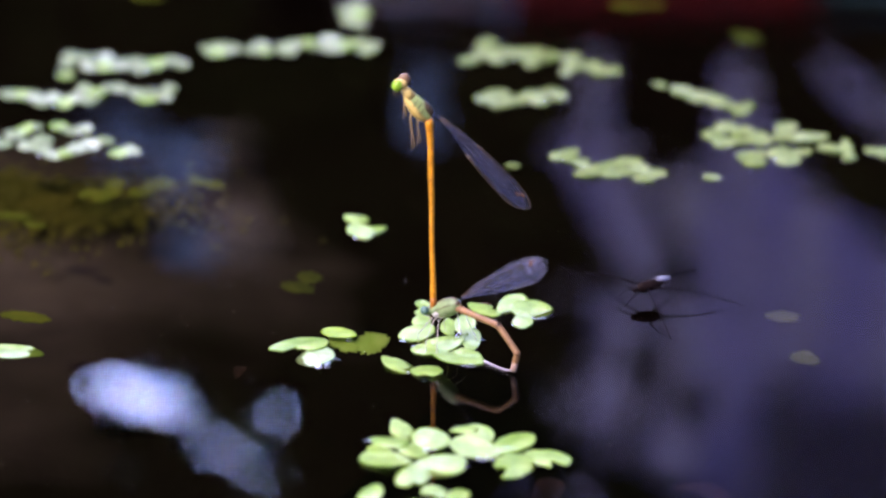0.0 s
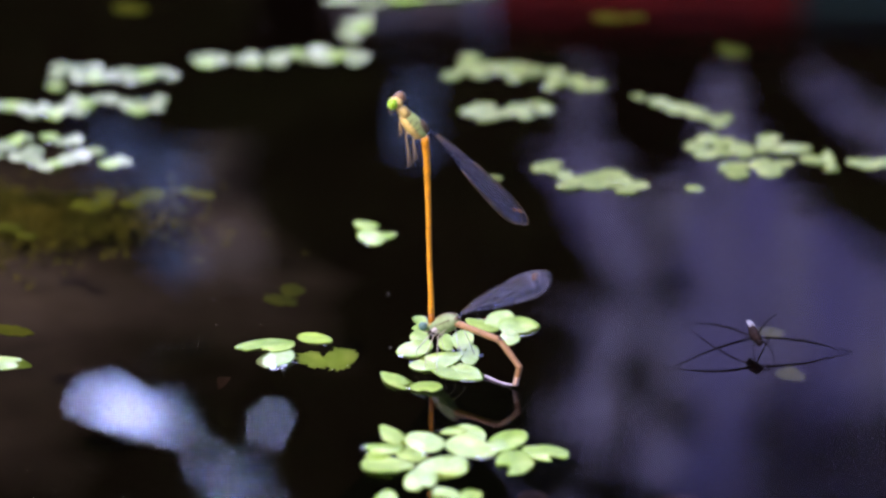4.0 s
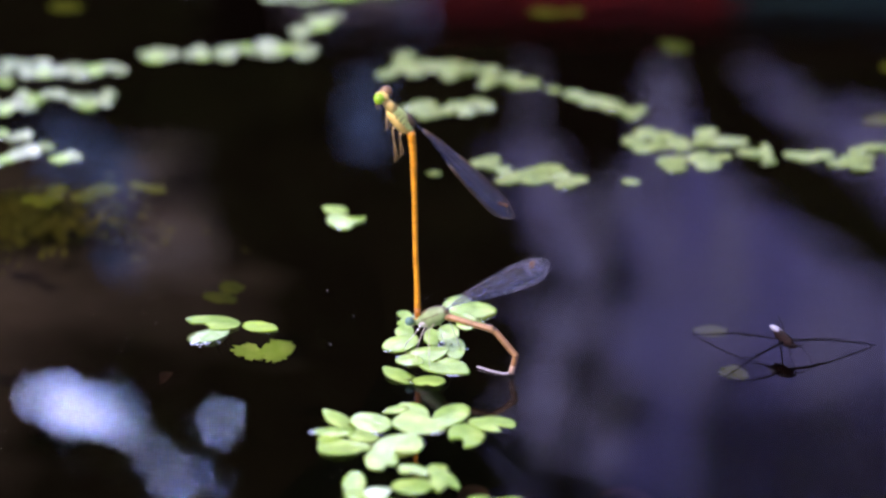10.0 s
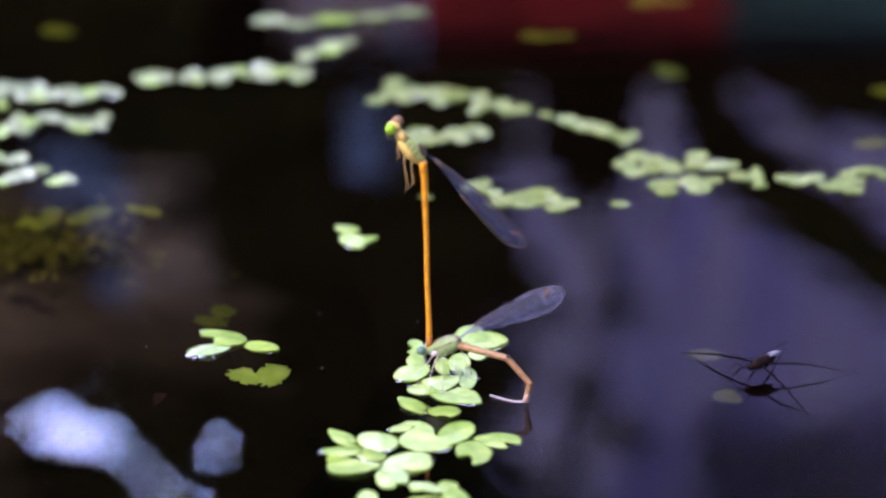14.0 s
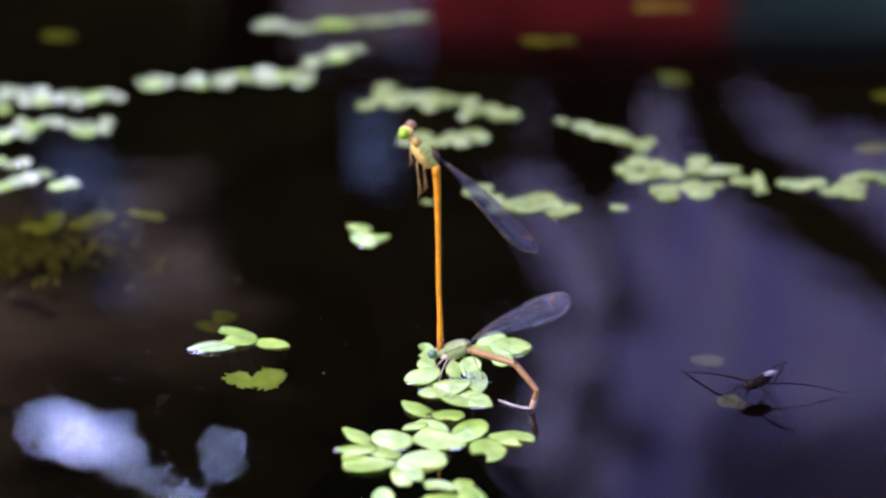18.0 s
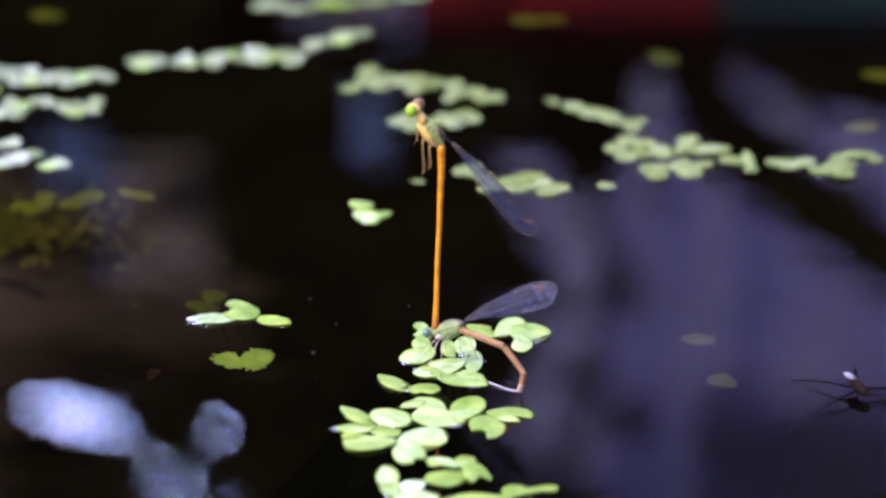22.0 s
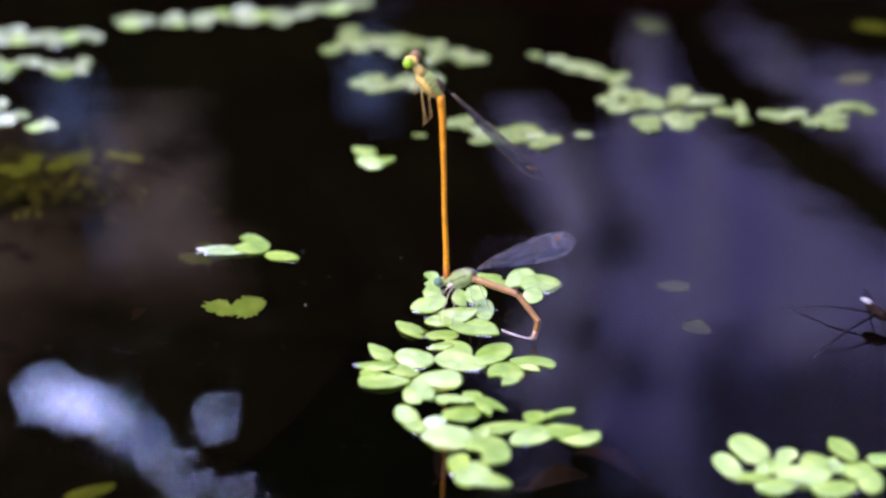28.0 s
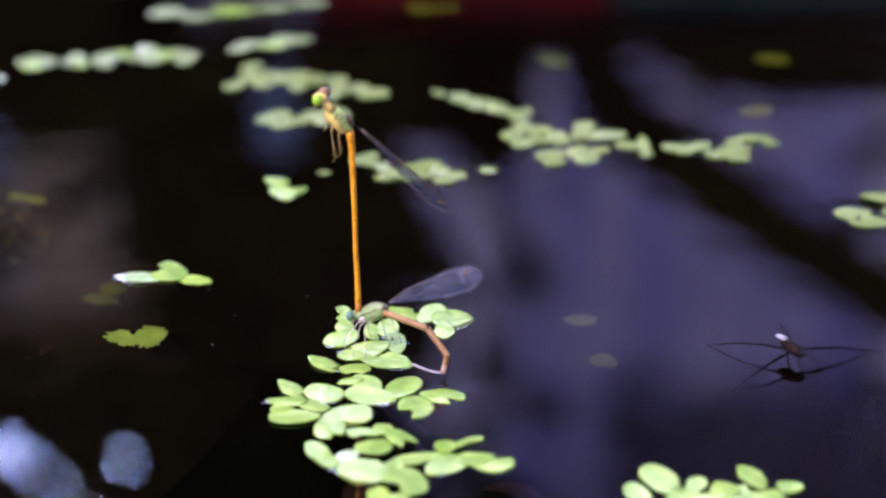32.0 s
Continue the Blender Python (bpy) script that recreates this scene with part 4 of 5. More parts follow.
        d, w = Vector((math.cos(a), math.sin(a), rng.uniform(-0.2, 0.25))) * rng.uniform(0.6, 1.5), rng.uniform(0.2, 0.6)
        p = Vector((-math.sin(a), math.cos(a), 0)) * w
        i = len(verts)
        verts += [(c - p) * MM, (c + p) * MM, (c + d + p * 0.8 + Vector((0, 0, 0.6))) * MM, (c + d - p * 0.8 + Vector((0, 0, 0.6))) * MM, (c + d * 1.8) * MM]
        faces += [(i, i + 1, i + 2, i + 3), (i + 3, i + 2, i + 4)]
    me = bpy.data.meshes.new("blades")
    me.from_pydata([tuple(v) for v in verts], [], faces)
    me.materials.append(ALGAE)
    ob = new("blades", me)
    ob.parent = tuft
    tagged(ob, kind="stuff")


def dead_leaf(x, y, z, size, turn):
    """A sunken, curled scrap of a brown leaf."""
    bm = bmesh.new()
    n = 9
    rows = []
    for i in range(n):
        t = i / (n - 1)
        w = size * 0.26 * math.sin(math.pi * (0.08 + 0.88 * t)) ** 0.8
        rows.append([bm.verts.new(((t - 0.5) * size * MM, q * w * MM, (0.10 * size * math.sin(3 * t) + 0.35 * abs(q) * w) * MM)) for q in (-1, -0.4, 0.4, 1)])
    for a, b in zip(rows, rows[1:]):
        for k in range(3):
            bm.faces.new((a[k], a[k + 1], b[k + 1], b[k]))
    bmesh.ops.solidify(bm, geom=bm.faces[:], thickness=0.15 * MM)
    leaf = thing("dead_leaf", "reddish brown rotting leaf sunk in the pond", "leaf", "sunken leaves", at=pose(x * MM, y * MM, z * MM, 8, -6, turn))
    part("blade", bm, DEBRIS, leaf)
    part("stalk", tube([(-0.5 * size, 0, 0), (-0.75 * size, 0.05 * size, 0.3)], 0.12, 6), DEBRIS, leaf)
    return leaf


def husk(x, y, size, turn):
    """A floating seed husk."""
    seed = thing("seed_husk", "tiny pale seed husk floating on the water", "seed husk", "floating husks", at=pose(x * MM, y * MM, 0.1 * MM, 0, 0, turn))
    part("shell", blob((0, 0, 0), (size, size * 0.55, size * 0.4), (0, 8, 0), 10), SPECK, seed)
    part("tail", tube([(size * 0.8, 0, 0), (size * 2.0, size * 0.3, 0.05)], [size * 0.16, size * 0.06], 5), SPECK, seed)


silt_haze_bank(), weed()
for x, y, z, size, turn in ((18, 24, -40, 10, 70), (36, 12, -38, 10, 10), (45, 26, -42, 12, 150)):
    dead_leaf(x, y, z, size, turn)
DRIFTING_LEAF = dead_leaf(-32, 1.9, -6, 4, 80)
for x, y, size, turn in ((-33.9, 10.7, 0.32, 20), (-53.4, 11.9, 0.2, 80), (-6.3, 23.4, 0.42, 40), (-35, 21.3, 0.34, 10), (24.3, -38.2, 0.28, 50), (-5.6, 1.3, 0.45, 170), (34.7, -27.7, 0.26, 0), (9.9, 19.6, 0.4, 30), (-2, 12.5, 0.3, 120)):
    husk(x, y, size * 0.38, turn)


# ---- damselflies ----
def wing_outline(t, length, width, stalk=0.11):
    """Leading and trailing edge of a stalked wing at t of its length."""
    blade = max(0.0, (t - stalk) / (1 - stalk))
    w = 0.10 + 0.9 * math.sin(math.pi * 0.5 * min(1.0, blade / 0.76) ** 0.8)
    if blade > 0.76:
        w = math.sqrt(max(0.0, 1 - ((blade - 0.76) / 0.24) ** 2.2))
    mid = 0.18 * width * min(1, t * 4) - 0.16 * width * max(0, (blade - 0.5) / 0.5) ** 2.5
    y = 0.12 * math.sin(t * 9) * t
    return Vector((t * length, y, mid + 0.34 * width * w)), Vector((t * length, y - 0.15 * w, mid - 0.62 * width * w))


def wing_mesh(length, width):
    """The membrane in the xz plane: root at the origin, along +x, leading edge up."""
    bm = bmesh.new()
    pairs = [[bm.verts.new(v * MM) for v in wing_outline(1 - (1 - i / 30) ** 1.5, length, width)] for i in range(31)]
    for (a, b), (c, d) in zip(pairs, pairs[1:]):
        bm.faces.new((a, c, d, b))
    bmesh.ops.remove_doubles(bm, verts=bm.verts, dist=1e-6)
    return bm


def wing_margin(length, width, first, thick):
    """The thickened rim round the tip."""
    ts = [first + (1 - first) * (1 - (1 - k / 9) ** 1.6) for k in range(10)]
    pts = [wing_outline(t, length, width)[0] for t in ts] + [wing_outline(t, length, width)[1] for t in ts[-2::-1]]
    return tube(pts, thick, 5)


def wing_vein(length, width, drop):
    pts = [(t * length, 0.12 * math.sin(t * 9) * t - 0.02, width * (0.18 * min(1, t * 4) + drop * math.sin(math.pi * min(1, t * 0.9)) - 0.22 * max(0, (t - 0.58) / 0.42) ** 2.5)) for t in [k / 12 for k in range(1, 11)]]
    return tube(pts, 0.022, 5)


def add_wing(fly, name, at, length, width, material, label, rim):
    w = part(name, wing_mesh(length, width), material, fly, label)
    w.matrix_basis = at
    part("pterostigma", box(bmesh.new(), length * 0.87 * MM, -0.06 * MM, width * 0.19 * MM, length * 0.905 * MM, 0.06 * MM, width * 0.29 * MM, 0.03 * MM), STIGMA, w, "rust-coloured wing cell", False)
    for d in (0.22, 0.02, -0.22):
        part("vein", wing_vein(length, width, d), BROWN_BODY, w)
    for k in range(4 if rim is VEIN_PALE else 0):
        q = 0.82 + 0.042 * k
        top, low = wing_outline(q, length, width)
        mid = top.lerp(low, 0.35 + 0.1 * (k % 3)) + Vector((0.35 * (-1) ** k, 0, 0))
        part("cross_vein", tube([top, mid, top.lerp(low, 0.72) + Vector((0.5, 0, 0))], 0.022, 5), VEIN_PALE, w)
    part("margin", wing_margin(length, width, *((0.62, 0.019) if rim is VEIN_PALE else (0.4, 0.034))), rim, w, "thin wing margin")
    return w


def segments(fly, points, radii, material, counts, ring, first=None, last=None):
    """The abdomen: one ringed part for each segment, set end to end."""
    pts = spline(points, 6)
    rr = [radii[min(int(i / 6), len(radii) - 1)] * (1 - (i % 6) / 6) + radii[min(int(i / 6) + 1, len(radii) - 1)] * (i % 6) / 6 for i in range(len(pts))]
    total = len(pts) - 1
    cuts = [round(total * c) for c in counts]
    made = []
    for k, (a, b) in enumerate(zip(cuts, cuts[1:])):
        r = [v * (1.012 if i in (a, b) and i not in (0, total) else 1.0) for i, v in zip(range(a, b + 1), rr[a:b + 1])]
        made.append(part("abdomen_segment", tube(pts[a:b + 1], r, 14, caps=k in (0, len(cuts) - 2)), first if first and k == 0 else last if last and k == len(cuts) - 2 else material, fly))
        if k:
            d = (pts[a + 1] - pts[a - 1]).normalized() * 0.11
            part("joint", tube([pts[a] - d, pts[a], pts[a] + d], [rr[a] * 0.99, rr[a] * 1.035, rr[a] * 0.99], 14), ring, fly)
    return made


def male():
    fly = thing("damselfly", "slender orange-bodied male damselfly with green thorax, standing upright", "damselfly", "damselfly pair")
    segments(fly, [(0, 0, -0.3), (-0.12, 0, 5), (-0.37, 0, 11), (-0.48, 0, 17), (-0.67, 0, 23), (-0.8, 0, 27.5), (-1.1, 0, 30.8)], [0.50, 0.41, 0.37, 0.38, 0.43, 0.50, 0.62], ORANGE, [0, 0.05, 0.1, 0.17, 0.30, 0.46, 0.62, 0.78, 0.92, 1.0], ORANGE_DARK, ORANGE_DARK)
    part("back_stripe", tube(spline([(0.32, 0.12, 1.0), (0.16, 0.12, 5), (-0.1, 0.12, 11), (-0.2, 0.12, 17), (-0.36, 0.12, 23), (-0.43, 0.1, 27.5), (-0.7, 0.1, 30.2)], 5), 0.15, 7), ORANGE_DARK, fly, "dusky line along the back")
    for s in (-1, 1):
        part("clasper", tube([(0, 0.3 * s, 0.1), (-0.25, 0.38 * s, -0.5), (-0.4, 0.25 * s, -0.9)], [0.16, 0.13, 0.06], 8), ORANGE, fly)
    # thorax: sloping up and back to the head
    part("thorax", blob((-2.75, 0, 33.0), (2.75, 1.05, 1.22), (0, 50, 0), 20), GREEN_BODY, fly, "yellow-green thorax")
    part("thorax_side", blob((-3.15, -0.12, 32.65), (2.6, 0.98, 1.02), (0, 51, 0), 16), YELLOW, fly, "yellow thorax flank")
    part("thorax_back", blob((-1.35, 0, 32.6), (1.3, 0.75, 0.7), (0, 58, 0), 14), BROWN_BODY, fly, "brown wing root plate")
    for k in range(3):
        part("suture", tube([(-1.5 - 0.62 * k, -0.92, 33.3 + 0.5 * k), (-2.0 - 0.62 * k, -1.1, 32.6 + 0.55 * k), (-2.5 - 0.5 * k, -1.02, 32.1 + 0.55 * k)], 0.055, 6), BROWN_BODY, fly)
    part("neck", tube([(-3.8, 0, 34.3), (-4.5, 0, 35.2), (-5.1, 0, 35.9)], [0.95, 0.8, 0.55], 10), YELLOW, fly)
    part("head", blob((-5.5, 0.1, 36.5), (0.8, 1.2, 0.75), (0, 30, 55), 16), YELLOW, fly)
    part("eye", blob((-5.95, -0.6, 36.4), (0.84, 0.8, 0.9), (0, 10, 0), 18), EYE_GREEN, fly, "large bright green eye")
    part("eye", blob((-4.85, 0.75, 37.0), (0.92, 0.86, 0.9), (0, 10, 0), 18), EYE_BROWN, fly, "large reddish brown eye")
    for d in (0, 1):
        part("antenna", tube([(-6.3 + d * 0.5, -0.4 + d * 0.6, 35.9), (-6.5 + d * 0.5, -0.5 + d * 0.6, 35.2), (-6.0 + d * 0.4, -0.7 + d * 0.6, 34.5)], [0.07, 0.05, 0.03], 5), LEG, fly)
    for x, z, ex, ez in ((-4.6, 33.6, -4.7, 31.4), (-3.6, 32.0, -3.35, 26.3), (-2.5, 31.2, -2.5, 27.2)):
        for d in (-1, 1):
            part("leg", tube([(x, 0.55 * d, z), (x - 0.35, 0.8 * d, z - 0.8), ((x + ex) / 2 - 0.25, 0.7 * d, (z + ez) / 2), (ex + 0.2 * d, 0.45 * d, ez), (ex - 0.25 + 0.2 * d, 0.45 * d, ez - 0.35)], [0.09, 0.07, 0.055, 0.04, 0.03], 6), LEG, fly)
    wings = []
    for dy, dr, dl in ((-0.35, 0, 0), (0.35, 0.6, 0), (-0.15, 1.4, -0.7), (0.15, 2.0, -0.7)):
        wings.append(add_wing(fly, "wing", pose(-0.7 * MM, dy * MM, 32.3 * MM, 0, 45.5 + dr, 0), 22.0 + dl, 2.95, WING, "folded smoky blue wing", BROWN_BODY))
    return fly, wings


def female():
    fly = thing("damselfly", "pale tan and grey-green female damselfly laying eggs in duckweed", "damselfly", "damselfly pair")
    part("thorax", blob((3.0, 0, 0.5), (3.1, 1.2, 1.45), (0, -33, 0), 20), GREY_GREEN, fly, "grey-green thorax")
    part("thorax_back", blob((4.9, 0, 1.7), (0.9, 0.7, 0.6), (0, -36, 0), 14), BROWN_BODY, fly, "brown wing root plate")
    part("thorax_stripe", tube(spline([(0.9, 0, 0.5), (2.3, 0, 1.55), (3.8, 0, 2.2), (5.0, 0, 2.35)], 3), 0.32, 8), BROWN_BODY, fly, "brown stripe along the back")
    for d in (-1, 1):
        part("suture", tube([(1.5, 1.12 * d, 0.0), (2.9, 1.22 * d, 0.75), (4.5, 1.05 * d, 1.75)], 0.07, 6), BROWN_BODY, fly)
    for d in (-1, 1):
        part("pale_patch", blob((1.5, 0.82 * d, -0.75), (0.9, 0.36, 0.4), (0, -33, 0), 12), PALE, fly, "whitish patch low on the flank")
    part("prothorax", blob((0.6, 0, -0.65), (1.1, 0.8, 0.75), (0, -30, 0), 14), GREY_GREEN, fly)
    part("head", blob((-0.6, 0, -0.9), (0.75, 1.35, 0.75), (0, 0, 0), 16), GREY_GREEN, fly)
    for s in (-1, 1):
        part("eye", blob((-0.8, 1.15 * s, -0.7), (0.72, 0.68, 0.74), (0, 0, 0), 16), EYE_TEAL, fly, "teal eye")
    part("face", blob((-1.1, 0, -1.5), (0.5, 0.8, 0.55), (0, 0, 0), 12), PALE, fly, "pale face")
    segments(fly, [(4.9, 0, 1.1), (7.2, 0, 1.0), (10.1, 0, 0.85), (13.5, 0, 0.7), (14.1, 0, 0.4), (17.3, 0, -2.4), (17.6, 0, -3.0), (16.9, 0, -5.9)], [0.6, 0.52, 0.5, 0.5, 0.49, 0.46, 0.46, 0.43], TAN, [0, 0.07, 0.28, 0.5, 0.66, 0.8, 0.92, 1.0], TAN_DARK, None, PINKISH)
    part("ovipositor", tube(spline([(16.9, 0, -5.8), (15.4, 0, -6.25), (12.9, 0, -6.3), (10.8, 0, -6.15)], 4), 0.13, 8), PALE, fly, "pale lilac tip of the abdomen")
    for x, z, ex, spread in ((1.2, -0.9, -0.6, 3.2), (2.4, -0.6, 2.0, 4.2), (3.6, -0.2, 4.6, 4.6)):
        for s in (-1, 1):
            part("leg", tube([(x, 0.8 * s, z), (x + 0.2, spread * 0.62 * s, z - 0.3), (ex, spread * 0.9 * s, -4.2), (ex + 0.4, spread * s, -5.75)], [0.09, 0.075, 0.055, 0.04], 6), LEG_PALE, fly)
    wings = []
    for dy, dr, dl in ((-0.35, 0, 0), (0.35, 0.5, 0), (-0.15, 1.2, -0.7), (0.15, 1.7, -0.7)):
        wings.append(add_wing(fly, "wing", pose(5.0 * MM, dy * MM, 2.1 * MM, 0, -33.2 + dr, 0), 21.6 + dl, 3.7, WING_F, "folded clear bluish wing", VEIN_PALE))
    return fly, wings


MALE, MALE_WINGS = male()
FEMALE, FEMALE_WINGS = female()


# ---- water strider ----
def strider():
    """Head towards +x; the body rides 2.6 mm over the water."""
    bug = thing("water_strider", "dark slim water strider with a silvery back on the water", "water strider")
    part("body", tube(spline([(-2.6, 0, 0.5), (-1.4, 0, 0.35), (0.2, 0, 0.15), (1.5, 0, 0.0), (2.2, 0, -0.15)], 3), [0.3, 0.54, 0.72, 0.86, 0.95, 1.0, 1.02, 1.02, 0.98, 0.9, 0.78, 0.62, 0.4], 12, 0.75), HIDE, bug)
    part("belly", blob((0.1, 0, -0.3), (2.4, 0.72, 0.5), (0, 4, 0), 12), BLACK_BODY, bug, "dark underside")
    for s in (-1, 1):
        part("wing_pad", tube([(-3.7, 0.16 * s, 0.92), (-2.7, 0.24 * s, 0.98), (-1.4, 0.3 * s, 0.92), (-0.4, 0.3 * s, 0.8)], [0.16, 0.34, 0.34, 0.14], 10, 0.45), SILVER, bug, "silvery white wing pad")
        # small pale blobs take the place of white glints on the back
        part("silver_spot", blob((0.3, 0.42 * s, 0.62), (0.42, 0.13, 0.12), (0, 6, 8 * s), 10), SILVER, bug, "pale fleck standing for a glint on the back")
        part("silver_spot", blob((1.45, 0.34 * s, 0.42), (0.22, 0.13, 0.11), (0, 8, -10), 10), SILVER, bug, "pale fleck standing for a glint on the back")
        part("eye", blob((2.75, 0.42 * s, -0.02), (0.26, 0.22, 0.26), (0, 0, 0), 10), BLACK_BODY, bug, "glossy dark eye")
        part("front_leg", tube([(1.7, 0.5 * s, -0.25), (3.4, 1.3 * s, -0.5), (4.6, 1.6 * s, -1.4), (5.6, 1.5 * s, -2.5)], [0.14, 0.12, 0.09, 0.06], 6), BLACK_BODY, bug)
        part("middle_leg", tube([(0.7, 0.6 * s, -0.1), (1.6, 3.9 * s, -0.25), (2.4, 7.5 * s, -0.7), (3.2, 11.3 * s, -1.6), (4.0, 15.0 * s, -2.6)], [0.21, 0.19, 0.17, 0.13, 0.09], 6), BLACK_BODY, bug)
        part("hind_leg", tube([(-0.4, 0.6 * s, -0.1), (-3.6, 2.5 * s, -0.2), (-6.6, 4.3 * s, -0.6), (-10.0, 6.3 * s, -1.6), (-13.2, 8.2 * s, -2.6)], [0.16, 0.14, 0.12, 0.1, 0.06], 6), BLACK_BODY, bug)
        part("antenna", tube([(2.9, 0.3 * s, 0), (4.2, 0.9 * s, 0.6), (5.4, 1.2 * s, 0.3)], 0.045, 5), BLACK_BODY, bug)
    part("head", blob((2.6, 0, -0.2), (0.5, 0.5, 0.42), (0, 10, 0), 12), HIDE, bug)
    return bug


STRIDER = strider()


# ---- what moves ----
def drift(ob, rows, z=0.0):
    """Slow drift on the water: seconds, x, y (mm), turn (degrees)."""
    walk(ob, [(t, pose(x * MM, y * MM, z * MM, 0, 0, a)) for t, x, y, a in ([(*rows[0],)] if rows[0][0] == 0 else [(0.0, *rows[0][1:])]) + list(rows if rows[0][0] else rows[1:])] + ([] if rows[-1][0] == 32 else [(32.0, pose(rows[-1][1] * MM, rows[-1][2] * MM, z * MM, 0, 0, rows[-1][3]))]))


def motions():
    drift(MAT_RAFT, [(0, -1.5, -1.7, 0.0), (1, -0.8, -2.5, 0.0), (2, -0.4, -2.8, 0.0), (2.5, -0.1, -3.2, 0.0), (4.5, 1.4, -3.0, 0.0), (5, 2.1, -3.0, 0.0), (6, 3.6, -3.3, 0.0), (7, 4.8, -2.6, 0.0), (8, 6.3, -1.8, 0.0), (9, 7.4, -2.4, 0.0), (10, 8.1, -2.6, 0.0), (11, 8.5, -2.9, 0.0), (12, 9.3, -3.4, 0.0), (13, 10.5, -4.4, 0.0), (14, 11.2, -4.9, 0.0), (14.5, 11.3, -5.4, 0.0), (16.5, 11.6, -4.2, 0.0), (17, 11.9, -4.5, 0.0), (18, 12.7, -4.3, 0.0), (19, 13.3, -4.6, 0.0), (20, 13.7, -5.0, 0.0), (21, 13.0, -4.2, 0.0), (22, 13.5, -4.3, 0.0), (23, 12.7, -4.2, 0.0), (24, 12.1, -5.1, 0.0), (24.5, 11.9, -4.8, 0.0), (26.5, 15.8, -5.2, 0.0), (27, 16.5, -4.1, 0.0), (28, 16.5, -3.2, 0.0), (29, 15.8, -1.4, 0.0), (30, 16.9, -1.4, 0.0), (31, 16.5, -1.9, 0.0), (32, 17.4, -2.0, 0.0)], 0)
    drift(PAIR_RAFT, [(0, -6.6, -9.6, 0.0), (1, -5.5, -10.8, 0.0), (2, -5.5, -11.1, 0.0), (2.5, -5.1, -11.2, 0.0), (4.5, -3.3, -10.8, 0.0), (5, -2.1, -11.2, 0.0), (6, 0.1, -11.1, 0.0), (7, 1.5, -10.7, 0.0), (8, 3.6, -9.9, 0.0), (9, 4.8, -10.0, 0.0), (10, 5.5, -10.4, 0.0), (11, 6.2, -10.7, 0.0), (12, 6.9, -11.1, 0.0), (13, 8.2, -12.2, 0.0), (14, 9.1, -13.0, 0.0), (14.5, 9.4, -13.2, 0.0), (16.5, 9.1, -12.5, 0.0), (17, 9.1, -12.8, 0.0), (18, 9.5, -12.6, 0.0), (19, 9.8, -12.7, 0.0), (20, 9.5, -12.6, 0.0), (21, 8.1, -11.6, 0.0), (22, 7.4, -10.4, 0.0), (23, 5.6, -9.2, 0.0), (24, 4.9, -9.3, 0.0), (24.5, 4.6, -9.6, 0.0), (26.5, 10.6, -11.2, 0.0), (27, 11.2, -9.7, 0.0), (28, 11.4, -8.5, 0.0), (29, 10.7, -6.5, 0.0), (30, 11.6, -7.1, 0.0), (31, 11.4, -6.9, 0.0), (32, 12.3, -7.2, 0.0)], 0)
    drift(RIGHT_RAFT, [(0, 14.7, 11.4, 0.0), (1, 15.2, 10.5, 0.0), (2, 15.6, 10.2, 0.0), (2.5, 16.0, 9.8, 0.0), (4.5, 15.1, 9.5, 0.0), (5, 15.3, 9.9, 0.0), (6, 16.2, 10.7, 0.0), (7, 16.7, 11.8, 0.0), (8, 17.3, 12.9, 0.0), (9, 17.7, 13.7, 0.0), (10, 18.2, 13.7, 0.0), (11, 18.5, 13.3, 0.0), (12, 19.5, 12.8, 0.0), (13, 20.9, 12.0, 0.0), (14, 21.4, 11.0, 0.0), (14.5, 21.6, 10.7, 0.0), (16.5, 23.3, 11.5, 0.0), (17, 24.0, 10.9, 0.0), (18, 24.9, 10.4, 0.0), (19, 26.3, 10.1, 0.0), (20, 27.0, 8.8, 0.0), (21, 28.2, 8.4, 0.0), (22, 29.5, 7.7, 0.0), (23, 29.5, 6.5, 0.0), (24, 29.8, 4.8, 0.0), (24.5, 29.6, 4.4, 0.0), (26.5, 31.6, 5.8, 0.0), (27, 32.5, 7.4, 0.0), (28, 32.4, 7.9, 0.0), (29, 31.8, 9.2, 0.0), (30, 32.7, 8.7, 0.0), (31, 32.5, 8.6, 0.0), (32, 33.2, 8.1, 0.0)], 0)
    drift(FRONT_RAFT, [(0, 0.8, -40.6, -21.8), (1, 1.7, -39.6, -19.8), (2, 1.9, -38.5, -18.2), (2.5, 2.3, -37.9, -17.8), (4.5, 3.1, -36.8, -11.8), (5, 3.3, -36.3, -11.3), (6, 3.7, -35.6, -10.5), (7, 3.8, -34.5, -8.8), (8, 4.3, -32.8, -7.2), (9, 4.5, -31.8, -5.8), (10, 4.4, -31.2, -4.1), (11, 4.6, -30.3, -3.9), (12, 5.2, -29.7, -2.5), (13, 6.1, -29.5, -2.2), (14, 6.8, -29.4, -1.7), (14.5, 7.0, -29.2, -1.4), (16.5, 7.8, -27.6, -0.6), (17, 8.2, -27.7, -0.4), (18, 8.8, -27.0, -1.2), (19, 9.3, -26.8, -1.7), (20, 9.7, -26.9, -0.7), (21, 9.7, -26.5, 0.2), (22, 10.2, -26.5, 0.7), (23, 10.1, -25.5, 0.6), (24, 10.6, -24.7, 1.4), (24.5, 10.4, -24.2, 0.8), (26.5, 12.6, -26.8, -8.8), (27, 13.9, -24.5, -9.2), (28, 14.4, -23.2, -9.0), (29, 13.3, -21.2, -10.2), (30, 14.3, -21.8, -8.8), (31, 13.8, -21.6, -9.7), (32, 14.8, -22.2, -8.9)])
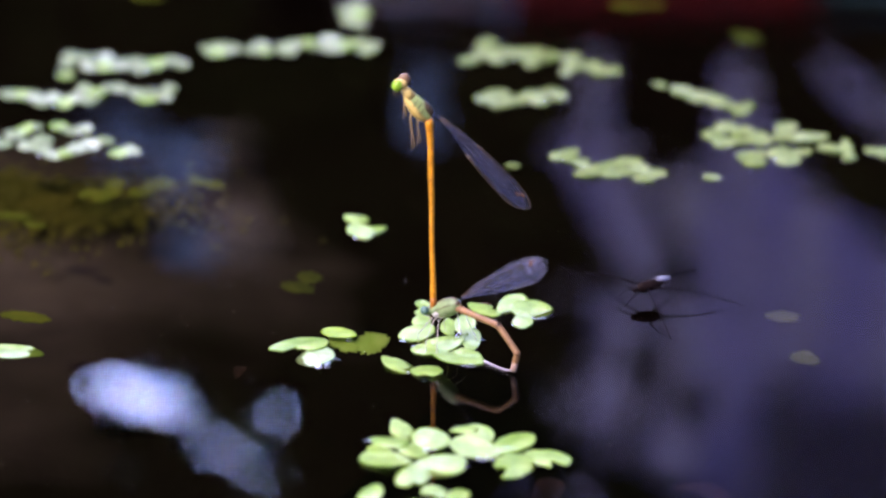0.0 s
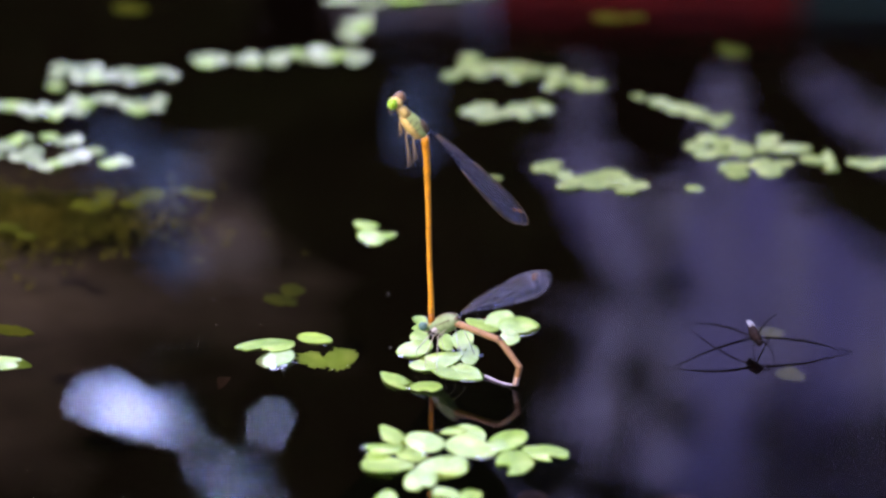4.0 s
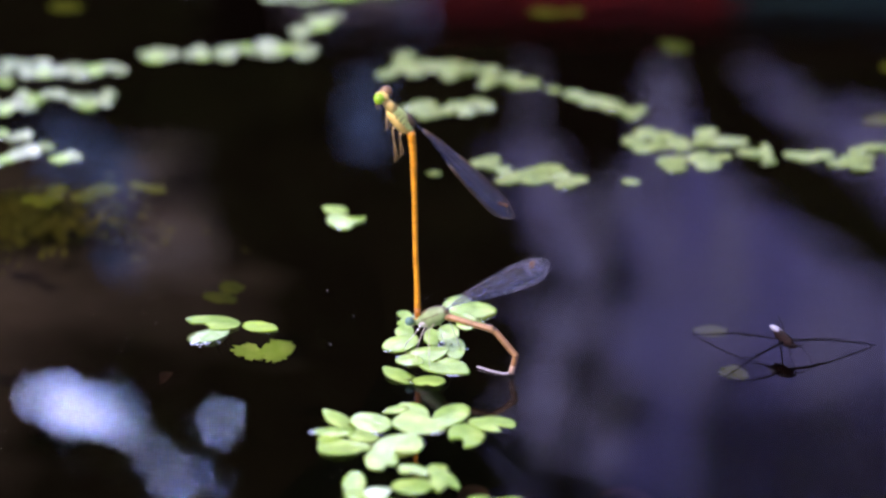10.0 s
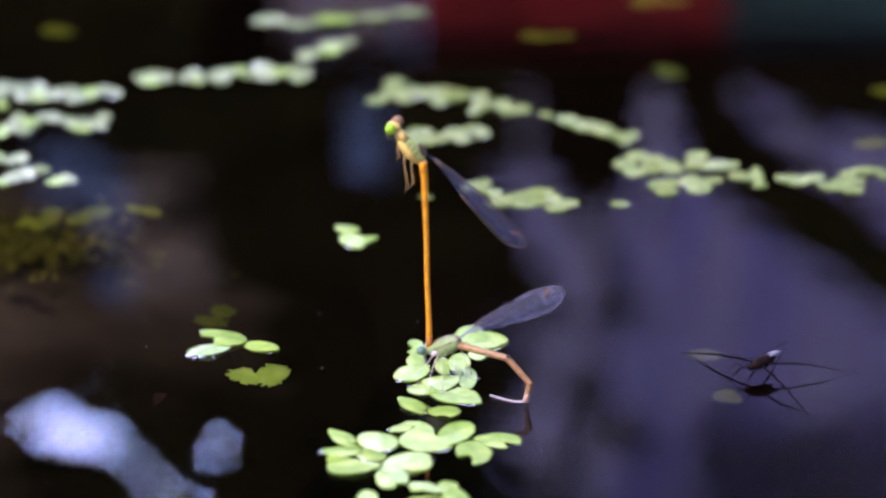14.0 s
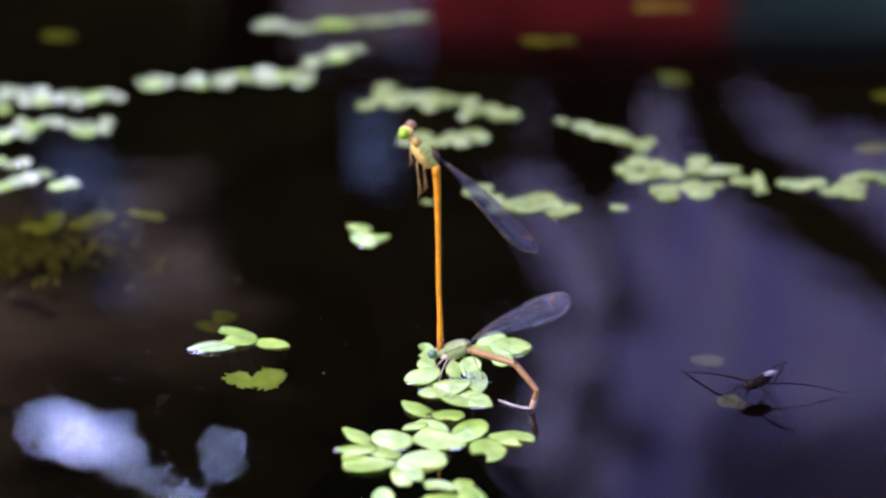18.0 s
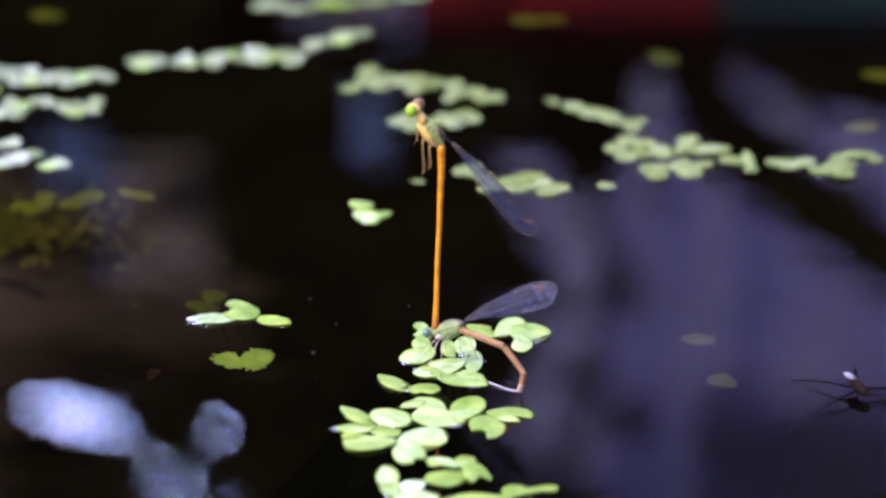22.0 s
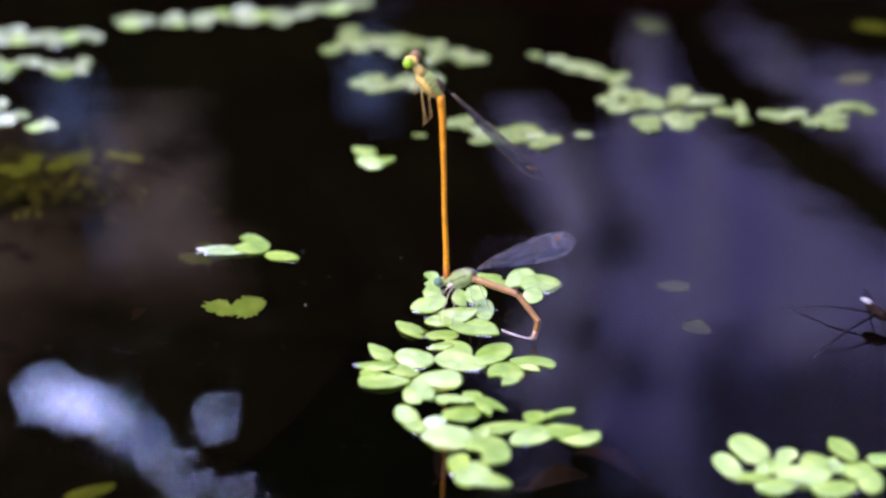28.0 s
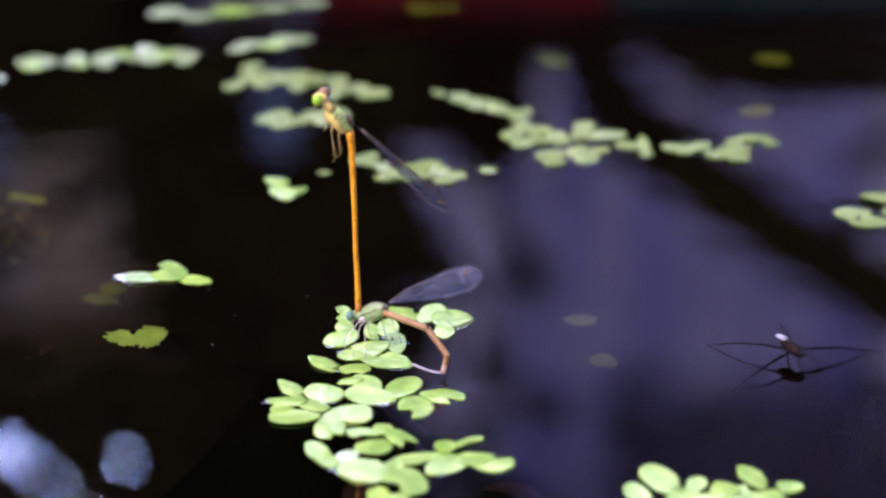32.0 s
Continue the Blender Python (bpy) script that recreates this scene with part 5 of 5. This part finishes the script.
    drift(MID_RAFT, [(0, 3.9, -44.0, -37.3), (1, 4.9, -42.8, -35.3), (2, 5.2, -41.6, -33.7), (2.5, 5.6, -41.1, -33.3), (4.5, 6.7, -39.6, -27.3), (5, 7.0, -39.0, -26.8), (6, 7.5, -38.2, -26.0), (7, 7.7, -37.1, -24.3), (8, 8.2, -35.2, -22.7), (9, 8.5, -34.2, -21.3), (10, 8.5, -33.4, -19.6), (11, 8.7, -32.6, -19.4), (12, 9.3, -31.8, -18.0), (13, 10.2, -31.6, -17.8), (14, 10.9, -31.4, -17.2), (14.5, 11.1, -31.2, -16.9), (16.5, 11.9, -29.6, -16.1), (17, 12.3, -29.7, -15.9), (18, 12.9, -29.1, -16.8), (19, 13.4, -28.9, -17.2), (20, 13.8, -28.9, -16.3), (21, 13.8, -28.5, -15.3), (22, 14.4, -28.4, -14.9), (23, 13.7, -27.4, -12.9), (24, 13.7, -26.4, -10.2), (24.5, 13.1, -25.8, -8.6), (26.5, 13.2, -27.4, -4.2), (27, 14.4, -25.1, -3.7), (28, 14.6, -23.5, -2.1), (29, 13.3, -21.2, -1.8), (30, 14.3, -21.8, -0.5), (31, 13.8, -21.6, -1.3), (32, 14.8, -22.2, -0.6)])
    drift(LOW_RAFT, [(0, 4.1, -45.1, -40.1), (1, 5.1, -43.9, -38.1), (2, 5.5, -42.7, -36.5), (2.5, 5.9, -42.1, -36.1), (4.5, 7.1, -40.6, -30.1), (5, 7.3, -40.1, -29.6), (6, 7.9, -39.3, -28.8), (7, 8.1, -38.1, -27.1), (8, 8.7, -36.2, -25.5), (9, 8.9, -35.2, -24.1), (10, 8.9, -34.4, -22.4), (11, 9.1, -33.5, -22.2), (12, 9.8, -32.8, -20.8), (13, 10.7, -32.6, -20.6), (14, 11.4, -32.4, -20.0), (14.5, 11.6, -32.1, -19.7), (16.5, 12.5, -30.6, -18.9), (17, 12.9, -30.6, -18.7), (18, 13.4, -30.0, -19.6), (19, 14.0, -29.8, -20.0), (20, 14.4, -29.8, -19.0), (21, 14.4, -29.4, -18.1), (22, 15.0, -29.3, -17.7), (23, 14.9, -28.2, -16.8), (24, 15.4, -27.0, -15.2), (24.5, 15.1, -26.4, -14.1), (26.5, 15.5, -27.8, -11.2), (27, 16.2, -25.3, -9.4), (28, 15.6, -23.3, -4.9), (29, 13.3, -21.2, -1.8), (30, 14.3, -21.8, -0.5), (31, 13.8, -21.6, -1.3), (32, 14.8, -22.2, -0.6)])
    drift(LOW2_RAFT, [(0, 4.1, -45.1, -40.1), (1, 5.1, -43.9, -38.1), (2, 5.5, -42.7, -36.5), (2.5, 5.9, -42.1, -36.1), (4.5, 7.1, -40.6, -30.1), (5, 7.3, -40.1, -29.6), (6, 7.9, -39.3, -28.8), (7, 8.1, -38.1, -27.1), (8, 8.7, -36.2, -25.5), (9, 8.9, -35.2, -24.1), (10, 8.9, -34.4, -22.4), (11, 9.1, -33.5, -22.2), (12, 9.8, -32.8, -20.8), (13, 10.7, -32.6, -20.6), (14, 11.4, -32.4, -20.0), (14.5, 11.6, -32.1, -19.7), (16.5, 12.5, -30.6, -18.9), (17, 12.9, -30.6, -18.7), (18, 13.4, -30.0, -19.6), (19, 14.0, -29.8, -20.0), (20, 14.4, -29.8, -19.0), (21, 14.4, -29.4, -18.1), (22, 15.0, -29.3, -17.7), (23, 14.9, -28.2, -16.8), (24, 15.4, -27.0, -15.2), (24.5, 15.1, -26.4, -14.1), (26.5, 15.5, -27.8, -11.2), (27, 16.2, -25.3, -9.4), (28, 15.6, -23.3, -4.9), (29, 13.3, -21.2, -1.8), (30, 14.3, -21.8, -0.5), (31, 13.8, -21.6, -1.3), (32, 14.8, -22.2, -0.6)])
    drift(CORNER_RAFT, [(0, 66.1, -64.4, 0.0), (1, 67.0, -63.4, 0.0), (2, 67.2, -62.2, 0.0), (2.5, 67.6, -61.7, 0.0), (4.5, 68.4, -60.8, 0.0), (5, 68.5, -60.3, 0.0), (6, 69.1, -59.6, 0.0), (7, 69.2, -58.5, 0.0), (8, 69.7, -56.8, 0.0), (9, 69.8, -55.9, 0.0), (10, 69.8, -55.4, 0.0), (11, 70.0, -54.5, 0.0), (12, 70.6, -53.9, 0.0), (13, 71.5, -53.8, 0.0), (14, 72.2, -53.7, 0.0), (14.5, 72.4, -53.5, 0.0), (16.5, 73.2, -52.2, 0.0), (17, 73.7, -52.2, 0.0), (18, 74.3, -51.6, 0.0), (19, 74.9, -51.4, 0.0), (20, 75.2, -51.4, 0.0), (21, 75.1, -51.0, 0.0), (22, 75.5, -50.9, 0.0), (23, 75.1, -50.7, 0.0), (24, 75.2, -50.6, 0.0), (24.5, 74.9, -48.9, 0.0), (26.5, 78.2, -44.8, 0.0), (27, 79.5, -41.3, 0.0), (28, 80.0, -40.0, 0.0), (29, 78.8, -38.0, 0.0), (30, 79.9, -38.6, 0.0), (31, 79.4, -38.4, 0.0), (32, 80.4, -39.0, 0.0)], 0)
    drift(LEFT_RAFT, [(0, -20.9, -4.9, 99), (2, -23.3, -2.7, 93), (5, -24.3, 0.9, 83), (7, -24.4, 4.2, 71), (9, -24.8, 6.4, 62), (12, -24.3, 10.4, 52), (14, -22.9, 11.5, 42), (17, -22.3, 13.7, 27), (19, -21.1, 15.0, 18), (22, -20.0, 17.2, 10), (24, -20.0, 20.3, 6), (27, -17.1, 22.7, 2), (29, -17.5, 28.3, 0), (32, -15.4, 30.9, -2)])
    drift(LEFTONE_RAFT, [(0, -16.6, 1.7, 0.0), (1, -16.8, 2.0, 0.0), (2, -17.6, 3.5, 0.0), (2.5, -17.6, 3.6, 0.0), (4.5, -17.9, 4.7, 0.0), (5, -17.8, 4.6, 0.0), (6, -17.4, 5.2, 0.0), (7, -17.3, 6.5, 0.0), (8, -17.1, 8.1, 0.0), (9, -17.2, 8.1, 0.0), (10, -17.1, 8.1, 0.0), (11, -17.0, 8.4, 0.0), (12, -16.5, 9.4, 0.0), (13, -15.8, 9.7, 0.0), (14, -15.5, 9.7, 0.0), (14.5, -15.4, 9.6, 0.0), (16.5, -14.7, 11.8, 0.0), (17, -14.5, 12.1, 0.0), (18, -14.1, 12.8, 0.0), (19, -13.5, 13.1, 0.0), (20, -13.0, 13.2, 0.0), (21, -12.8, 13.8, 0.0), (22, -12.2, 13.9, 0.0), (23, -12.6, 14.8, 0.0), (24, -12.5, 15.4, 0.0), (24.5, -12.4, 16.9, 0.0), (26.5, -11.3, 18.5, 0.0), (27, -10.1, 19.4, 0.0), (28, -9.8, 20.8, 0.0), (29, -10.2, 25.2, 0.0), (30, -9.0, 25.5, 0.0), (31, -9.5, 27.0, 0.0), (32, -8.6, 27.4, 0.0)], 0)
    drift(SUNK_RAFT, [(0, -13.3, -3.0, 0.0), (1, -13.5, -3.5, 0.0), (2, -14.5, -3.4, 0.0), (2.5, -14.4, -4.1, 0.0), (4.5, -15.9, -4.3, 0.0), (5, -16.0, -4.0, 0.0), (6, -16.0, -3.7, 0.0), (7, -16.1, -3.5, 0.0), (8, -15.9, -2.4, 0.0), (9, -16.0, -2.2, 0.0), (10, -16.1, -2.2, 0.0), (11, -16.1, -1.7, 0.0), (12, -15.9, -1.3, 0.0), (13, -15.7, -2.1, 0.0), (14, -15.5, -2.4, 0.0), (14.5, -15.5, -2.4, 0.0), (16.5, -16.3, -1.9, 0.0), (17, -16.2, -2.2, 0.0), (18, -16.3, -1.9, 0.0), (19, -16.4, -2.5, 0.0), (20, -16.1, -2.4, 0.0), (21, -16.7, -2.3, 0.0), (22, -16.6, -2.2, 0.0), (23, -16.8, -1.3, 0.0), (24, -17.4, -0.7, 0.0), (24.5, -17.9, 0.9, 0.0), (26.5, -17.5, -1.6, 0.0), (27, -16.7, -0.8, 0.0), (28, -16.8, -0.3, 0.0), (29, -17.9, 3.5, 0.0), (30, -17.2, 3.3, 0.0), (31, -18.1, 4.1, 0.0), (32, -17.6, 3.8, 0.0)], -0.9)
    drift(SINGLE_RAFT, [(0, -13.7, 48.8, 0.0), (1, -12.3, 49.4, 0.0), (2, -11.3, 50.7, 0.0), (2.5, -10.7, 50.8, 0.0), (4.5, -8.4, 52.4, 0.0), (5, -7.8, 53.0, 0.0), (6, -6.7, 54.3, 0.0), (7, -6.1, 55.4, 0.0), (8, -5.1, 56.5, 0.0), (9, -4.4, 57.2, 0.0), (10, -3.7, 57.6, 0.0), (11, -3.0, 58.8, 0.0), (12, -2.2, 59.4, 0.0), (13, -0.7, 59.7, 0.0), (14, 0.0, 59.7, 0.0), (14.5, 0.3, 59.7, 0.0), (16.5, 1.0, 62.0, 0.0), (17, 1.4, 61.9, 0.0), (18, 1.9, 62.8, 0.0), (19, 2.6, 63.2, 0.0), (20, 3.2, 63.3, 0.0), (21, 3.2, 63.8, 0.0), (22, 4.1, 64.0, 0.0), (23, 4.4, 65.5, 0.0), (24, 4.8, 66.1, 0.0), (24.5, 4.9, 67.7, 0.0), (26.5, 5.1, 67.1, 0.0), (27, 5.8, 67.2, 0.0), (28, 6.1, 67.2, 0.0), (29, 6.2, 70.0, 0.0), (30, 7.2, 70.1, 0.0), (31, 7.0, 70.9, 0.0), (32, 7.6, 70.9, 0.0)], 0)
    drift(FAR_A2_RAFT, [(0, -19.3, 171.1, 0), (2.5, -16.7, 170.9, -8), (4.5, -14.9, 171.3, -14), (6, -13.5, 172.7, -19), (9, -11.6, 170.4, -28), (11, -10.1, 170.8, -35), (13, -7.5, 170.5, -39), (14.5, -7.0, 169.8, -42), (16.5, -6.6, 169.5, -44), (19, -5.5, 167.9, -48), (21, -4.3, 166.3, -51), (23, -1.4, 166.3, -54), (24.5, -0.3, 169.4, -56), (28, -1.9, 155.1, -67), (29, 1.7, 157.0, -70), (32, 5.5, 156.6, -72)], 0)
    drift(FAR_B_RAFT, [(0, 9.0, 145.6, 0.0), (2, 8.2, 144.9, 0.0), (4.5, 9.3, 143.8, 0.0), (6, 8.8, 144.0, 0.0), (9, 8.7, 142.0, 0.0), (11, 8.4, 142.2, 0.0), (13, 8.9, 140.7, 0.0), (14.5, 7.8, 140.6, 0.0), (16.5, 6.6, 140.8, 0.0), (19, 5.5, 139.8, 0.0), (21, 4.9, 138.3, 0.0), (23, 4.8, 138.4, 0.0), (24.5, 4.5, 140.5, 0.0), (26.5, 3.5, 138.4, 0.0), (28, 2.6, 132.5, 0.0), (30, 2.8, 133.9, 0.0), (32, 2.3, 133.9, 0.0)], 0)
    drift(FAR_C_RAFT, [(0, 14.0, 116.9, 0.0), (2.5, 14.1, 116.3, 0.0), (4.5, 14.8, 116.2, 0.0), (6, 14.9, 116.4, 0.0), (9, 15.1, 115.1, 0.0), (11, 15.1, 115.0, 0.0), (13, 16.1, 113.2, 0.0), (14.5, 15.9, 113.0, 0.0), (16.5, 15.1, 113.5, 0.0), (19, 16.2, 113.6, 0.0), (21, 16.4, 113.3, 0.0), (28, 10.0, 107.1, 0.0), (29, 10.5, 109.2, 0.0), (32, 10.5, 108.3, 0.0)], 0)
    drift(FAR_D_RAFT, [(0, 51.6, 114.9, 0.0), (2, 51.1, 114.4, 0.0), (4.5, 50.6, 115.2, 0.0), (6, 46.0, 117.8, 0.0), (9, 46.4, 116.1, 0.0), (11, 46.3, 116.1, 0.0), (13, 47.5, 115.0, 0.0), (14.5, 46.3, 115.4, 0.0), (19, 49.9, 113.6, 0.0), (21, 49.7, 113.3, 0.0), (23, 49.5, 113.7, 0.0), (24.5, 49.6, 112.8, 0.0), (28, 47.7, 112.3, 0.0), (32, 47.5, 111.5, 0.0)], 0)
    for r in LEFT_DRIFT:
        x, y, z = r.location / MM
        drift(r, [(t, x + dx, y + dy, 0.0) for t, dx, dy in ((0, 0, 0), (6, 2.2, 1.9), (12, 4.1, 3.6), (24, 4.7, 4.2), (24.5, 4.7, 4.2), (27, 4.4, -0.6), (32, 4.3, -1.0))], z)
    for name, rows in (("lone", ((0, 0, 0), (12, -0.4, 0.9), (24, -1.6, 2.7), (24.5, -1.7, 2.7), (27, -3.9, 4.2), (32, -3.9, 4.2))),
                       ("deep", ((0, 0, 0), (12, 0.7, -4.5), (24, 1.5, -4.7), (24.5, 1.5, -4.7), (27, -1.2, -2.5), (32, -1.2, -2.5))),
                       ("deeper", ((0, 0, 0), (12, 0.7, -4.5), (24, 1.5, -4.7), (24.5, 1.5, -4.7), (27, -1.2, -2.5), (32, -1.2, -2.5))),
                       ("speck", ((0, 0, 0), (24.5, 0.5, 0), (27, 2.0, -1.0), (32, 2.0, -1.0))),
                       ("slope", ((0, 0, 0), (12, 2.0, -3.2), (24, 3.0, -5.2), (24.5, 3.0, -5.2), (27, 0.6, -16), (32, 0.6, -16))),
                       ("band", ((0, 0, 0), (12, 0.5, 0), (24, 1.8, -0.6), (24.5, 1.8, -0.6), (27, 2.0, -8.5), (32, 2.0, -8.5))),
                       ("string", ((0, 0, 0), (19, 0, 0), (24, 3.0, -1.0), (24.5, 3.0, -1.0), (27, 3.0, -13), (32, 3.0, -13)))):
        x, y, z = LONE[name].location / MM
        drift(LONE[name], [(t, x + dx, y + dy, 0.0) for t, dx, dy in rows], z)
    drift(DRIFTING_LEAF, [(0, -32.2, 0.5, 80), (6, -32.1, 1.9, 78), (21, -31.2, 6.5, 72), (24.5, -31.5, 9.0, 70), (29, -32.9, 13.3, 68), (32, -32.5, 14.5, 66)], -6)
    drift(EDGE_RAFT, [(0, -80.0, 0.0, 0.0), (2.5, -79.5, 0.5, 0.0), (6, -79.0, 1.0, 0.0), (32, -75.0, 4.0, 0.0)], 0)
    walk(MALE, [(t, pose(x * MM, y * MM, 6.5 * MM, lean, sway, 0)) for t, x, y, sway, lean in [(0, -1.5, -1.7, 0.8, 0.1), (1, -0.8, -2.5, -0.1, 0.1), (2, -0.4, -2.8, 0.9, 0.8), (2.5, -0.1, -3.2, 0.6, 0.7), (4.5, 1.4, -3.0, 0.2, 2.3), (5, 2.1, -3.0, 0.2, 2.3), (6, 3.6, -3.3, 0.7, 1.8), (7, 4.8, -2.6, 0.5, 1.7), (8, 6.3, -1.8, -0.1, 2.2), (9, 7.4, -2.4, -0.0, 1.2), (10, 8.1, -2.6, 0.4, 1.7), (11, 8.5, -2.9, 0.4, 2.0), (12, 9.3, -3.4, 1.0, 1.9), (13, 10.5, -4.4, -0.0, 1.9), (14, 11.2, -4.9, 0.2, 2.6), (14.5, 11.3, -5.4, 0.5, 2.4), (16.5, 11.6, -4.2, 0.1, 3.8), (17, 11.9, -4.5, -0.8, 4.4), (18, 12.7, -4.3, 0.6, 3.4), (19, 13.3, -4.6, -0.0, 3.8), (20, 13.7, -5.0, 1.1, 4.4), (21, 13.0, -4.2, 1.3, 4.2), (22, 13.5, -4.3, 3.6, 3.2), (23, 12.7, -4.2, 5.6, 4.4), (24, 12.1, -5.1, 1.7, 2.4), (24.5, 11.9, -4.8, 2.1, 3.1), (26.5, 15.8, -5.2, 1.2, 5.9), (27, 16.5, -4.1, 0.1, 6.5), (28, 16.5, -3.2, 0.1, 3.8), (29, 15.8, -1.4, 0.2, 4.5), (30, 16.9, -1.4, 0.1, 6.5), (31, 16.5, -1.9, 0.5, 4.3), (32, 17.4, -2.0, 0.0, 5.0)]])
    walk(FEMALE, [(t, pose(x * MM, y * MM, 6.5 * MM, 0, 0, a)) for t, x, y, a in [(0, -1.5, -1.7, -43.5), (1, -0.8, -2.5, -43.4), (2, -0.4, -2.8, -43.1), (2.5, -0.1, -3.2, -43.1), (4.5, 1.4, -3.0, -40.4), (5, 2.1, -3.0, -40.4), (6, 3.6, -3.3, -39.2), (7, 4.8, -2.6, -36.4), (8, 6.3, -1.8, -34.7), (9, 7.4, -2.4, -33.7), (10, 8.1, -2.6, -32.9), (11, 8.5, -2.9, -32.7), (12, 9.3, -3.4, -31.6), (13, 10.5, -4.4, -31.5), (14, 11.2, -4.9, -31.2), (14.5, 11.3, -5.4, -31.2), (16.5, 11.6, -4.2, -37.5), (17, 11.9, -4.5, -37.5), (18, 12.7, -4.3, -35.4), (19, 13.3, -4.6, -33.6), (20, 13.7, -5.0, -34.2), (21, 13.0, -4.2, -38.5), (22, 13.5, -4.3, -42.1), (23, 12.7, -4.2, -44.7), (24, 12.1, -5.1, -45.7), (24.5, 11.9, -4.8, -45.7), (26.5, 15.8, -5.2, -39.8), (27, 16.5, -4.1, -39.8), (28, 16.5, -3.2, -40.0), (29, 15.8, -1.4, -40.4), (30, 16.9, -1.4, -41.4), (31, 16.5, -1.9, -42.3), (32, 17.4, -2.0, -42.7)]])
    for tree, swing, nod in zip(TREES, (1.2, 0.36, 0.95, 0.95), (0, 0, 0, 0.8)):
        walk(tree, [(t, pose(0, 0, 0, nod * n, 0, swing * k)) for t, k, n in ((0.0, 1.0, 0), (12.0, 0.5, 0), (24.0, 0.12, 0), (24.5, 0.11, 0), (27.0, 0.05, 1), (29.0, 0.0, 1), (32.0, -0.05, 1))])
    for w in FEMALE_WINGS:
        m = w.matrix_basis.copy()
        walk(w, [(t, m @ pose(0, 0, 0, 0, turn, 0)) for t, turn in ((0.0, 0), (19.0, 0), (22.0, 2.5), (27.0, 4.0), (32.0, 4.0))])
    for w in MALE_WINGS:
        m = w.matrix_basis.copy()
        walk(w, [(0.0, m), (24.0, m), (27.0, m @ pose(0, 0, 0, 42, 0, 0)), (32.0, m @ pose(0, 0, 0, 42, 0, 0))])
    walk(STRIDER, [(t, pose(x * MM, y * MM, z * MM, 0, 0, a)) for t, x, y, z, a in [(0, 33.6, 15.4, 2.62, 204.0), (1, 30.9, 10.2, 2.62, 200.0), (2, 28.7, 7.1, 2.62, 192.0), (2.5, 28.4, 3.0, 2.62, 190.0), (3.5, 42.4, 0.6, 2.62, 248.0), (4.5, 58.0, -0.7, 2.62, 297.0), (5, 59.6, -1.4, 2.62, 297.0), (6, 60.9, -1.9, 2.62, 297.0), (7, 62.7, -2.6, 2.62, 297.0), (8, 64.3, -2.5, 2.62, 297.0), (9, 65.3, -3.0, 2.62, 297.0), (10, 65.4, -4.6, 2.62, 297.0), (10.5, 64.0, -7.7, 2.02, 289.0), (11, 64.8, -7.2, 1.37, 290.0), (12, 65.5, -5.4, 1.37, 286.0), (13, 66.7, -4.6, 2.32, 295.0), (13.5, 68.2, -3.1, 2.32, 259.0), (14, 63.6, -3.9, 2.32, 214.0), (14.5, 61.7, -6.0, 2.32, 213.8), (16.5, 59.5, -7.3, 2.32, 213.0), (17, 60.1, -8.1, 2.32, 212.8), (18, 61.9, -9.5, 2.32, 212.4), (19, 63.9, -10.8, 2.32, 212.0), (20, 71.0, -10.6, 2.32, 228.0), (20.5, 75.6, -12.8, 1.57, 290.0), (21, 75.9, -15.2, 1.47, 292.0), (22, 77.6, -17.8, 1.37, 295.0), (23, 77.8, -18.2, 1.27, 293.0), (24, 77.7, -19.1, 1.17, 291.0), (24.5, 77.4, -21.3, 1.37, 296.0), (26.5, 79.7, -17.8, 2.22, 299.0), (27, 80.9, -13.6, 2.22, 298.8), (27.5, 82.5, -9.6, 2.22, 298.6), (28, 83.0, -9.7, 2.22, 298.5), (29, 83.7, -11.9, 2.22, 298.1), (30, 83.4, -12.6, 2.22, 297.7), (31, 83.4, -11.3, 2.22, 297.4), (32, 84.1, -12.0, 2.22, 297.0)]])


motions()
